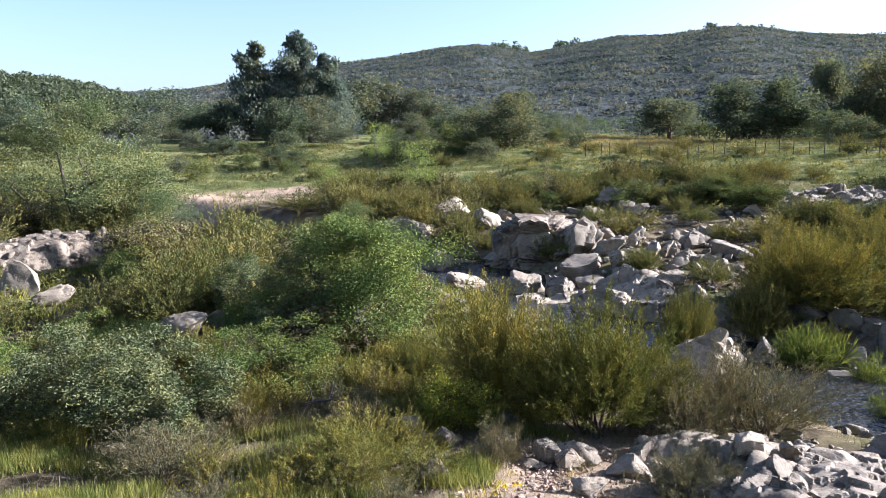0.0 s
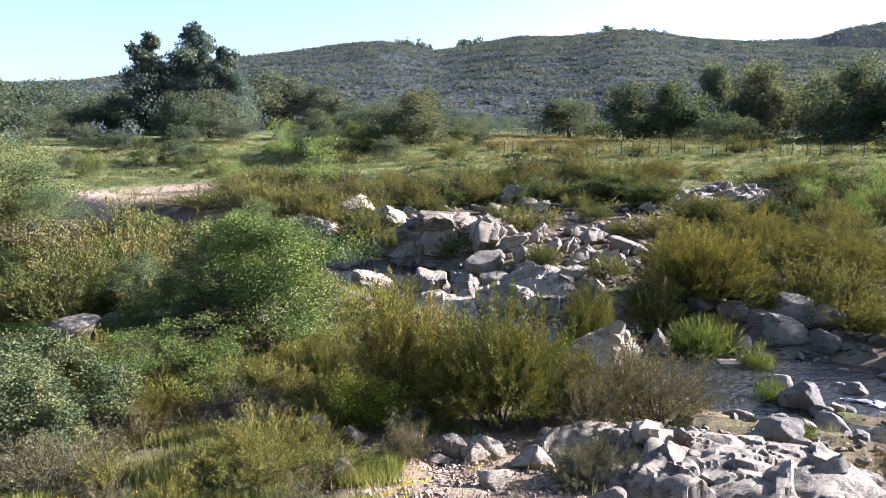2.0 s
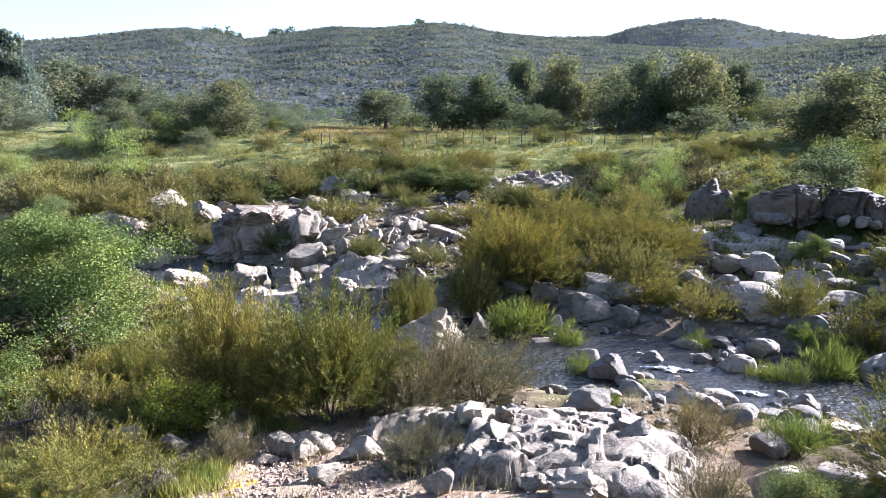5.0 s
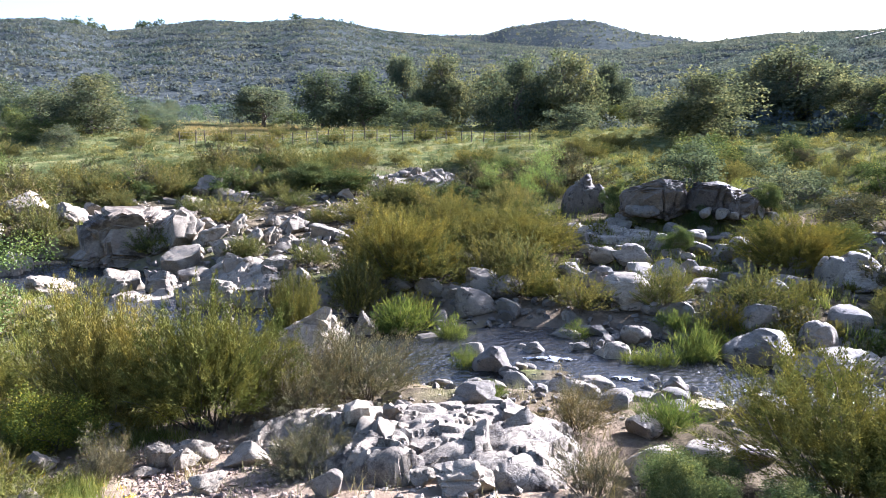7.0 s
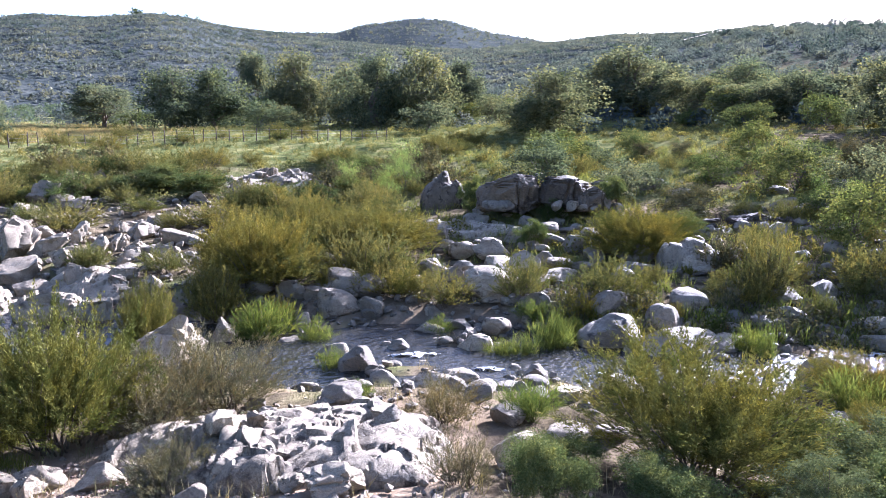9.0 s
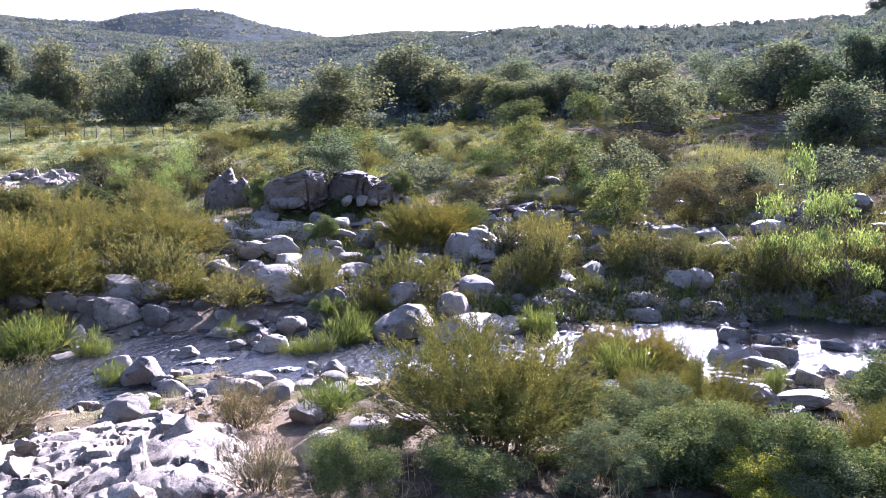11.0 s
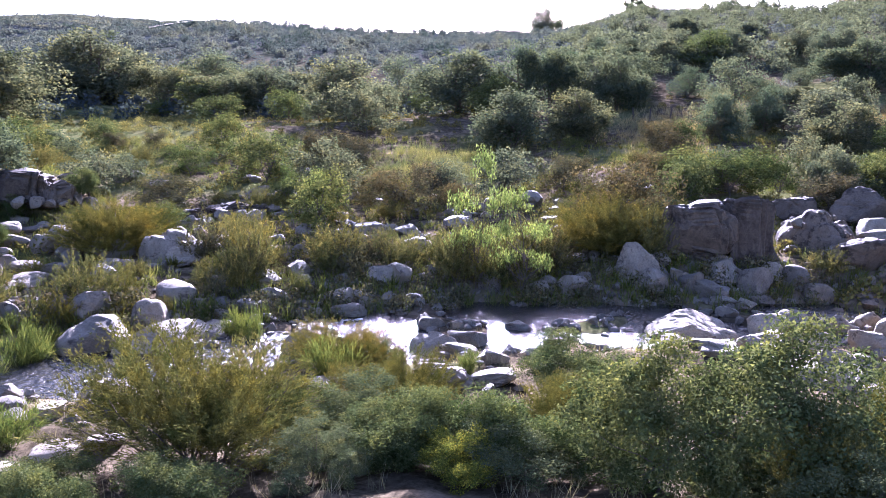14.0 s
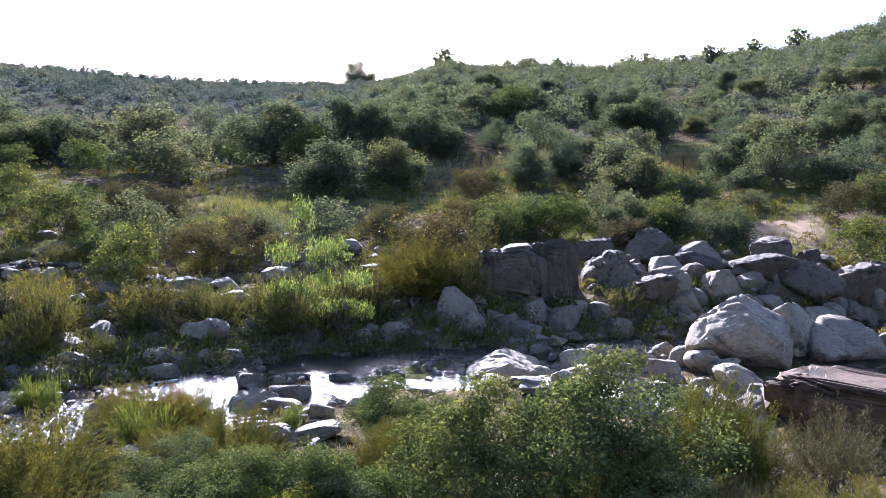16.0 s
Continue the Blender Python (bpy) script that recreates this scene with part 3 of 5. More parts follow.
NEAR_ROCKS = [
    (8.3, 14.3, 0.62, 0.49), (10.5, 14.2, 0.85, 0.43), (14.1, 13.4, 0.8, 0.41), (22.6, 11.8, 0.71, 0.8), (20.5, 10.9, 0.53, 0.52), (24.5, 11.7, 0.47, 0.32),
    (27.3, 11.2, 0.41, 0.41), (30.4, 10.7, 1, 0.49), (5, 16.1, 0.57, 0.47), (11.3, 11.9, 0.58, 0.32), (0.2, 14.8, 0.59, 0.64), (-3, 14.9, 0.71, 0.53),
    (-1, 12.4, 0.55, 0.54), (9.4, 13.8, 0.55, 0.54)]
GLITTER_ROCKS = [
    (66.6, 23.4, 1.44, 1.57), (62.9, 23.4, 0.81, 0.88), (63.5, 28.4, 0.86, 0.52), (63.8, 30.9, 1.27, 0.68), (57.8, 34.4, 2.43, 1.15), (52.8, 32, 1.07, 1.2),
    (61.2, 37.5, 1.11, 0.68), (76.9, 17.9, 1.53, 0.68), (68.1, 17.2, 1.35, 0.45), (76, 23.1, 1.46, 1.2), (79.1, 24.2, 1.26, 0.88), (77.9, 21.6, 1.33, 0.68),
    (76.1, 20.3, 0.78, 0.3), (76.9, 17.7, 1.31, 0.63), (80.8, 17.9, 1.18, 0.42), (81.1, 20.4, 0.63, 0.47), (73, 29.2, 0.88, 0.79), (82.6, 26.5, 1.01, 1.36),
    (86, 27.5, 0.84, 0.86)]
SOUTH_ROCKS = [
    (94.8, 26.7, 2.84, 1.27), (100.5, 27.5, 1.46, 1.19), (102.3, 28.1, 1.7, 1.29), (103.2, 25.3, 1.15, 0.75), (106.2, 26.1, 1.19, 0.76), (104.5, 29.2, 1.11, 0.82),
    (108, 28.2, 1.17, 0.81), (110.6, 27.1, 1.23, 0.47), (99.3, 24.7, 0.85, 0.46), (111.4, 24.3, 1.48, 0.76), (111.4, 27.7, 3.66, 2.33), (114.6, 30.3, 2.27, 1.87),
    (118.3, 29.9, 3.1, 1.19), (116.9, 39.1, 2.92, 1.49)]
SOUTH_BANK_ROCKS = [
    (95.4, 34.8, 2.85, 2.71), (98.7, 35.4, 2.37, 2.94), (91.3, 32.4, 2.06, 1.55), (94.4, 33.3, 0.87, 0.59), (96.1, 32.8, 1.6, 0.61), (105.6, 37.3, 2.5, 1.21),
    (103.2, 39, 1.73, 1.26), (106.9, 38.3, 2.13, 1.33), (108.9, 42.5, 3.14, 1.19), (110.2, 39.3, 2.04, 1.34), (112.8, 42.2, 3.43, 1.29), (115.7, 42.1, 3.43, 1.38),
    (118.7, 44, 3.52, 1.56)]
for rows, kinds, label, group in (
        (LEFT_BANK_ROCKS, BOULDERS + GREYS, "weathered granite boulder among scrub on the bank", "boulders on the near bank"),
        (UPSTREAM_ROCKS, ANGULAR, "big pale granite block beside the upper pool", "boulders round the upper pool"),
        (JUMBLE_ROCKS, ANGULAR + BLOCKS[:2], "pale angular boulder in a jumbled pile", "jumbled boulders"),
        (SLABS_ROCKS, ANGULAR + BOULDERS[:2], "light grey water-worn rock slab by the river", "slabs by the river"),
        (FAR_POOL_ROCKS, BOULDERS + BLOCKS + GREYS[:2], "grey boulder on the far bank of the pool", "boulders on the far bank"),
        (POOL_ROCKS, BOULDERS + BLOCKS + GREYS[:3], "smooth grey boulder standing in the river", "boulders in the river"),
        (RAPIDS_ROCKS, ROUNDS[:2] + BLOCKS + GREYS[:3], "smooth grey boulder in the rapids", "boulders in the river"),
        (NEAR_ROCKS, ANGULAR[:4] + BOULDERS[:4], "whitish boulder on gravelly ground", "boulders on the near bank"),
        (GLITTER_ROCKS, GREYS + BLOCKS[:4], "dark grey boulder beside glittering water", "boulders in the river"),
        (SOUTH_ROCKS, ROUNDS + BOULDERS[:5], "pale rounded granite boulder by the river", "boulders downstream"),
        (SOUTH_BANK_ROCKS, GREYS + BLOCKS[:2], "big shaded granite block on the far bank", "boulders downstream")):
    for b, d, w, h in rows:
        if rows in (POOL_ROCKS, RAPIDS_ROCKS, GLITTER_ROCKS, FAR_POOL_ROCKS):
            w, h = w * 1.08, min(h * 0.8, 0.7 * w)
        elif d < 20:
            h = min(h, 0.75 * w)
        big = h > 2.5 and b > 90 and w < 3.3
        # Blocks of the shaded bank take darker rock, with shade in the colour.
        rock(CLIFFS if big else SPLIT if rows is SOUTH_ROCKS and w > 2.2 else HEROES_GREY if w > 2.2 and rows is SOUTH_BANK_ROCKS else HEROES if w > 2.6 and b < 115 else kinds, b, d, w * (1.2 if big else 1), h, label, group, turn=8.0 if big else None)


rock([CRAG], 6.3, 42.0, 5.2, 2.5, "big craggy granite block with dark clefts by the upper pool", "boulders round the upper pool", deep=3.6, turn=6.0)
rock(HEROES, 9.6, 42.6, 2.6, 1.7, "rounded granite block leaning on a bigger one", "boulders round the upper pool", turn=40.0)


def strewn(count, kinds, bearings, reach, size, label, group, seed, wet=True, flat=0.7, name="boulder"):
    """Loose boulders strewn over a stretch of bank or river bed."""
    r = np.random.default_rng(seed)
    for _ in range(count):
        b, d = r.uniform(*bearings), r.uniform(*reach)
        s, level, half = (float(v) for v in river(d * math.sin(radians(b)), d * math.cos(radians(b))))
        if not wet and s < half + 0.3:
            continue
        w = r.uniform(0, 1) ** 1.8 * (size[1] - size[0]) + size[0]
        ob = rock(kinds, b, d, w, w * r.uniform(0.4, 0.95) * flat, label, group)
        ob.name = name


strewn(56, ANGULAR + SMALL, (8.5, 24), (33, 50), (0.5, 1.4), "pale angular boulder in a jumbled pile", "jumbled boulders", 1)
strewn(30, ANGULAR[:5] + SMALL, (4, 24), (47, 60), (0.5, 1.9), "pale angular boulder below the meadow", "jumbled boulders", 2)
strewn(26, SMALL + ROUNDS[:2], (26, 62), (21.5, 29), (0.3, 0.9), "small grey boulder in the river", "boulders in the river", 3, name="river_boulder")
strewn(80, GREYS + BLOCKS[:2] + SMALL_GREY, (30, 63), (16.5, 27.5), (0.35, 1.3), "water-worn grey boulder in the rapids", "boulders in the river", 11, True, 0.75, "river_boulder")
strewn(44, GREYS + BLOCKS[:4], (24, 48), (26.3, 32), (0.4, 1.4), "grey boulder on the far bank of the pool", "boulders on the far bank", 12, False, 0.75)
strewn(24, BLOCKS + GREYS[:3], (34, 60), (30, 42), (0.6, 1.7), "grey boulder on the far bank", "boulders on the far bank", 4, False)
strewn(34, SMALL_GREY + BLOCKS[:3] + SMALL[:3], (60, 98), (20.5, 31), (0.4, 1.1), "dark wet stone beside glittering water", "boulders in the river", 6, name="river_boulder")
strewn(40, ROUNDS + BOULDERS[:4], (94, 112.5), (23.5, 33), (0.6, 1.5), "pale rounded granite boulder by the river", "boulders downstream", 7)
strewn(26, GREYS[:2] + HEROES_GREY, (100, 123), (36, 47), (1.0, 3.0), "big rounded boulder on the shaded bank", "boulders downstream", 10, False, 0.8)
strewn(46, GREYS + SMALL_GREY, (46, 92), (34, 56), (0.9, 2.8), "flat grey rock ledge sticking out of the slope", "rock ledges of the slope", 5, False, 0.42, "rock_ledge")
strewn(14, SMALL, (-2, 22), (11, 15.5), (0.25, 0.6), "whitish stone on gravelly ground", "boulders on the near bank", 9, name="stone")


def outcrop(label, bearing, d, width, deep, height, mat, seed, cell=0.55, turn=0.0, tilt=0.25, stones=0):
    """A low cracked rock mass: blocks with their own tilt, parted by clefts, and loose stones broken out of it."""
    r = np.random.default_rng(seed)
    nx, ny = int(min(150, width / 0.06)), int(min(130, deep / 0.06))
    u, v = np.meshgrid(np.linspace(-1, 1, nx), np.linspace(-1, 1, ny), indexing="ij")
    gx, gy = u * width / 2, v * deep / 2
    wx, wy = gx + 0.22 * waves(gx, gy, 0.35, seed), gy + 0.22 * waves(gx, gy, 0.31, seed + 1)
    n = int(width * deep / cell**2) + 4
    seeds = r.uniform(-0.55, 0.55, (n, 2)) * (width, deep)
    lift, lean = r.uniform(0, 1, n) ** 1.5, r.normal(size=(n, 2)) * tilt
    dist = np.hypot(wx[..., None] - seeds[:, 0], (wy[..., None] - seeds[:, 1]) * 1.3)
    order = np.argsort(dist, -1)
    first, second = order[..., 0], order[..., 1]
    gap = np.take_along_axis(dist, second[..., None], -1)[..., 0] - np.take_along_axis(dist, first[..., None], -1)[..., 0]
    edge = np.clip(1 - np.hypot(u, v) ** 2.2 + 0.25 * waves(gx, gy, 0.8, seed + 2), 0, 1)
    body = height * np.sqrt(edge) * (0.62 + 0.3 * waves(gx, gy, 1.1, seed + 5))
    block = lift[first] * 0.3 * cell + lean[first, 0] * (wx - seeds[first, 0]) + lean[first, 1] * (wy - seeds[first, 1])
    z = body + (block - 0.2 * cell * (1 - soft(0.0, 0.07, gap))) * soft(0, 0.2, edge) + 0.02 * waves(gx, gy, 0.12, seed + 7) - 0.35 * (1 - soft(0, 0.12, edge))
    i, j = np.meshgrid(np.arange(nx - 1), np.arange(ny - 1), indexing="ij")
    quads = np.stack([i * ny + j, (i + 1) * ny + j, (i + 1) * ny + j + 1, i * ny + j + 1], -1).reshape(-1, 4)
    x0, y0, z0 = spot(bearing, d)
    a = radians(-bearing + turn)
    X, Y = x0 + gx * math.cos(a) - gy * math.sin(a), y0 + gx * math.sin(a) + gy * math.cos(a)
    Z = land(X, Y) - z0 + z
    ob = thing("rock_outcrop", label, "rock outcrop")
    ob.location = (x0, y0, z0)
    me = mesh("bedrock", np.stack([X - x0, Y - y0, Z], -1).reshape(-1, 3), quads, mat)
    me.set_sharp_from_angle(angle=radians(30))
    part("bedrock", me, ob)
    kinds = SMALL if mat in (GRANITE, WHITE_ROCK) else SMALL_GREY
    for _ in range(stones):
        p, q = int(r.integers(nx // 8, nx * 7 // 8)), int(r.integers(ny // 8, ny * 7 // 8))
        if edge[p, q] < 0.05:
            continue
        w = cell * r.uniform(0.5, 1.5)
        h = w * r.uniform(0.4, 0.8)
        st = part("stone", kinds[int(r.integers(len(kinds)))], ob)
        st.matrix_basis = pose(X[p, q] - x0, Y[p, q] - y0, Z[p, q] - h * 0.55, r.uniform(-25, 25), r.uniform(-25, 25), r.uniform(0, 360)) @ Matrix.Diagonal((w, w * r.uniform(0.6, 1), h, 1))


def joints_of(x, y, seeds):
    """The block of a jointed rock that each place belongs to, and how far it is from the block's edge."""
    tree = kdtree.KDTree(len(seeds))
    slant, c = 2.1, math.sqrt(0.5)
    for n, (px, py) in enumerate(seeds):
        tree.insert(((px + py) * c, (py - px) * c * slant, 0), n)
    tree.balance()
    found = [tree.find_n(((px + py) * c, (py - px) * c * slant, 0), 2) for px, py in zip(x.ravel().tolist(), y.ravel().tolist())]
    return np.array([f[0][1] for f in found]).reshape(x.shape), np.array([f[1][2] - f[0][2] for f in found]).reshape(x.shape)


def massif(label, bearing, d, width, deep, height, mat, seed, lumps=12, cell=0.5, turn=0.0, stones=0, flat=3.0, step=0.05, sides=0.45):
    """A solid rock mass: whalebacks that run into one another, thin cracks, small steps, and a few stones lying in the clefts."""
    r = np.random.default_rng(seed)
    nx, ny = int(min(170, width * 1.1 / step)), int(min(150, deep * 1.1 / step))
    u, v = np.meshgrid(np.linspace(-1.1, 1.1, nx), np.linspace(-1.1, 1.1, ny), indexing="ij")
    gx, gy = u * width / 2, v * deep / 2
    k = 0.1 * min(width, deep)
    wx, wy = gx + k * 0.12 * waves(gx, gy, k, seed) + 0.02 * waves(gx, gy, 0.13, seed + 4), gy + k * 0.12 * waves(gx, gy, k, seed + 1)
    dome = 1 - np.abs(u / 0.92) ** 2.4 - np.abs(v / 0.92) ** 2.4 + 0.16 * waves(gx, gy, 0.16 * width, seed + 9)
    z = np.where(dome > 0, 0.8 * height * np.clip(dome, 0, 1) ** 0.5, -0.5)
    for n in range(lumps):
        a, rr = r.uniform(0, 2 * np.pi), math.sqrt(r.uniform(0, 0.62)) if n else 0.0
        cx, cy = rr * math.cos(a) * width / 2, rr * math.sin(a) * deep / 2
        size = r.uniform(0.26, 0.5) * (1.25 if n < 3 else 1.0)
        rx, ry = size * width / 2, size * deep / 2 * r.uniform(0.8, 1.3)
        t = r.uniform(-0.6, 0.6)
        px, py = ((wx - cx) * math.cos(t) + (wy - cy) * math.sin(t)) / rx, ((wy - cy) * math.cos(t) - (wx - cx) * math.sin(t)) / ry
        rho = (np.abs(px) ** 2.6 + np.abs(py) ** 2.6) ** (1 / 2.6)
        top = height * (1 - 0.55 * rr**2) * r.uniform(0.6, 1.05) + 0.1 * height * (px * r.normal() + py * r.normal())
        z = np.maximum(z, top * np.clip(1 - rho**flat, 0, 1) ** (sides + 0.3) - 0.5 * (rho >= 1))
    solid = soft(0.0, 0.1 * height + 0.05, z)
    for size, step_up, tilt, crack in ((cell * 2.2, 0.1, 0.13, 0.06), (cell * 1.0, 0.05, 0.12, 0.03)):
        seeds = r.uniform(-0.57, 0.57, (int(width * deep / size**2) + 4, 2)) * (width, deep)
        near, gap = joints_of(wx, wy, seeds)
        lift, lean = r.uniform(-1, 1, len(seeds)), np.clip(r.normal(size=(len(seeds), 2)) * tilt, -0.5, 0.5)
        face = lean[near, 0] * (wx - seeds[near, 0]) + lean[near, 1] * (wy - seeds[near, 1])
        z = z + solid * (step_up * cell * lift[near] + face - crack * (1 - soft(0, 0.06, gap)))
    z = z + solid * 0.02 * cell * (waves(gx, gy, 0.3 * cell + 0.1, seed + 6) + waves(gx, gy, 0.12 * cell + 0.05, seed + 7))
    i, j = np.meshgrid(np.arange(nx - 1), np.arange(ny - 1), indexing="ij")
    quads = np.stack([i * ny + j, (i + 1) * ny + j, (i + 1) * ny + j + 1, i * ny + j + 1], -1).reshape(-1, 4)
    x0, y0, z0 = spot(bearing, d)
    a = radians(-bearing + turn)
    X, Y = x0 + gx * math.cos(a) - gy * math.sin(a), y0 + gx * math.sin(a) + gy * math.cos(a)
    Z = land(X, Y) - z0 + z
    ob = thing("rock_outcrop", label, "rock outcrop")
    ob.location = (x0, y0, z0)
    me = mesh("bedrock", np.stack([X - x0, Y - y0, Z], -1).reshape(-1, 3), quads, mat)
    me.set_sharp_from_angle(angle=radians(32))
    part("bedrock", me, ob)
    kinds = SMALL if mat in (GRANITE, WHITE_ROCK) else SMALL_GREY
    for _ in range(stones):
        p, q = int(r.integers(nx // 7, nx * 6 // 7)), int(r.integers(ny // 7, ny * 6 // 7))
        w = min(0.6, cell) * r.uniform(0.4, 1.2)
        h = w * r.uniform(0.4, 0.8)
        st = part("stone", kinds[int(r.integers(len(kinds)))], ob)
        st.matrix_basis = pose(X[p, q] - x0, Y[p, q] - y0, max(Z[p, q], float(land(X[p, q], Y[p, q])) - z0) - h * 0.4, r.uniform(-20, 20), r.uniform(-20, 20), r.uniform(0, 360)) @ Matrix.Diagonal((w, w * r.uniform(0.6, 1), h, 1))


massif("low whitish cracked granite outcrop by the river", 29.8, 13.6, 5.2, 4.6, 0.8, WHITE_ROCK, 3, 15, 0.42, stones=16)
massif("rounded whaleback of pale granite among scrub", 22.5, 12.9, 2.6, 2.4, 0.8, WHITE_ROCK, 6, 7, 0.6, 15, stones=6)
massif("long low pale rock ridge running into scrub", 20, 15.4, 3.8, 1.6, 0.55, GRANITE, 5, 9, 0.45, 15, stones=12)
outcrop("flat white rock sheet below the meadow", 27.2, 60, 8.5, 7, 0.7, WHITE_ROCK, 8, 0.9, stones=30)
outcrop("flat pale rock bed on the far bank", 41.6, 43.2, 6.0, 4.5, 0.35, GRANITE, 11, 1.2, tilt=0.05)

def ledge(label, bearing, d, width, deep, height, seed):
    """A steep-fronted ledge with fallen blocks at its foot."""
    r = np.random.default_rng(seed)
    ob = thing("rock_ledge", label, "rock outcrop")
    x, y, z = spot(bearing, d + 0.4 * deep)
    ob.matrix_basis = pose(x, y, z - 0.4, 0, 0, -bearing)
    for k, (at, wide, tall) in enumerate(((-0.26, 0.56, 1.0), (0.2, 0.5, 0.93), (0.43, 0.3, 0.66), (-0.46, 0.24, 0.5))):
        part("block", LEDGE if k % 2 == 0 else CLIFFS[k % 3], ob).matrix_basis = pose(at * width, deep * r.uniform(-0.18, 0.18), -0.25 * r.uniform(0, 1), r.uniform(-7, 7), r.uniform(-7, 7), r.uniform(-28, 28)) @ Matrix.Diagonal((wide * width, deep * (1 - 0.1 * k), (height + 0.4) * tall, 1))
    for _ in range(9):
        w = r.uniform(0.4, 1.0)
        part("stone", SMALL_GREY[int(r.integers(6))], ob).matrix_basis = pose(r.uniform(-0.5, 0.5) * width, -deep * r.uniform(0.5, 0.62), 0.1, r.uniform(-15, 15), r.uniform(-15, 15), r.uniform(0, 360)) @ Matrix.Diagonal((w, w * 0.8, w * 0.7, 1))


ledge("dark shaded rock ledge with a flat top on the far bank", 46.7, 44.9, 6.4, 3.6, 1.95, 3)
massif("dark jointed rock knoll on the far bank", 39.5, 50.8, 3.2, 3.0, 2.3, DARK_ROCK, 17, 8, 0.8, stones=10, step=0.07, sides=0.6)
massif("cracked pale slab between boulders and scrub", 106.5, 22.6, 5.0, 4.0, 0.6, GRANITE, 19, 12, 0.55, stones=16)
rock([SHELF], 119.6, 20.6, 5.2, 1.45, "dark brown lichen-covered rock shelf", "", deep=3.2, turn=4.0)
massif("pale water-worn slabs beside the upper pool", 10.5, 35, 7.0, 4.2, 0.7, GRANITE, 29, 16, 0.7, stones=22, step=0.07)
massif("pale water-worn slab at the river's edge", 94.8, 28, 4.2, 2.6, 0.75, GRANITE, 31, 9, 0.6, stones=4)
massif("weathered brownish granite hump in the scrub", -28.0, 43.5, 7.6, 5.0, 1.9, LICHEN, 37, 9, 1.1, stones=12, step=0.08)
massif("cracked granite hump on the far bank", 57.8, 35.6, 3.6, 2.6, 1.2, GRANITE, 41, 7, 0.8, stones=6)
# Dark rock here also carries the bank's shade in its colour.
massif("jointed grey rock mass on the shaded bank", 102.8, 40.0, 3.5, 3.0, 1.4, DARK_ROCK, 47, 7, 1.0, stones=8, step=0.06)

ledge("layered grey rock ledge on the stony slope", 57.2, 43.6, 3.6, 2.6, 0.9, 5)
ledge("layered grey rock ledge on the stony slope", 62.6, 44.6, 3.8, 2.6, 0.8, 6)
ledge("broken rock ledge between shrubs on the slope", 68.8, 39.6, 2.6, 2.0, 0.8, 7)

def rubble(name, label, count, sizes, where, mats, seed, kinds=4, fine=1):
    """Loose stones that nobody could count, in one mesh."""
    r = np.random.default_rng(seed)
    protos = []
    for i in range(kinds):
        bm = bmesh.new()
        bmesh.ops.create_icosphere(bm, subdivisions=fine, radius=0.5)
        pv = np.array([p.co for p in bm.verts])
        for _ in range(9):
            n = unit(r.normal(size=3))
            pv -= np.maximum(pv @ n - r.uniform(0.14, 0.4), 0)[:, None] * n
        protos.append((pv, np.array([[q.index for q in p.verts] for p in bm.faces])))
        bm.free()
    vs, fs, base = [], [], 0
    for _ in range(count):
        b, d = where(r)
        x, y, z = spot(b, d)
        s = r.uniform(*sizes) * r.uniform(0.6, 1.5)
        pv, pf = protos[int(r.integers(kinds))]
        a = r.uniform(0, 6.3)
        q = pv * s * r.uniform(0.7, 1.2, 3) * (1, 1, 0.75)
        q = np.stack([q[:, 0] * math.cos(a) - q[:, 1] * math.sin(a), q[:, 0] * math.sin(a) + q[:, 1] * math.cos(a), q[:, 2]], 1)
        vs.append(q + (x, y, z + 0.12 * s))
        fs.append(pf + base)
        base += len(pv)
    me = mesh(name, np.concatenate(vs), np.concatenate(fs), mats, smooth=False)
    tagged(new(name, me), label, "stones", kind="stuff")


def along_river(r):
    i = r.uniform(2.8, 8.4)
    k = np.arange(len(RIVER))
    x, y, h = np.interp(i, k, RIVER[:, 0]), np.interp(i, k, RIVER[:, 1]), np.interp(i, k, HALF)
    x, y = x + r.normal() * (h + 0.8), y + r.normal() * (h + 0.8)
    return math.degrees(math.atan2(x, y)), math.hypot(x, y)


rubble("river_stones", "loose grey stones and cobbles along the river", 2300, (0.12, 0.55), along_river, GREY_ROCK, 5, fine=2)
rubble("margin_stones", "stones along the foot of the far bank", 1000, (0.1, 0.5), lambda r: (r.uniform(26, 98), r.uniform(26.5, 36)), GREY_ROCK, 15, fine=2)
def far_edge(r):
    """A place along the foot of the far bank, just out of the water."""
    while True:
        i, off = r.uniform(5.6, 8.6), r.uniform(-0.5, 2.6)
        k = np.arange(len(RIVER))
        x, y, h = np.interp(i, k, RIVER[:, 0]), np.interp(i, k, RIVER[:, 1]), np.interp(i, k, HALF)
        a, b = RIVER[int(i)], RIVER[min(int(i) + 1, len(RIVER) - 1)]
        t = (b - a) / np.hypot(*(b - a))
        x, y = x - t[1] * (h + off), y + t[0] * (h + off)
        if math.hypot(x, y) > 24:
            return math.degrees(math.atan2(x, y)), math.hypot(x, y)


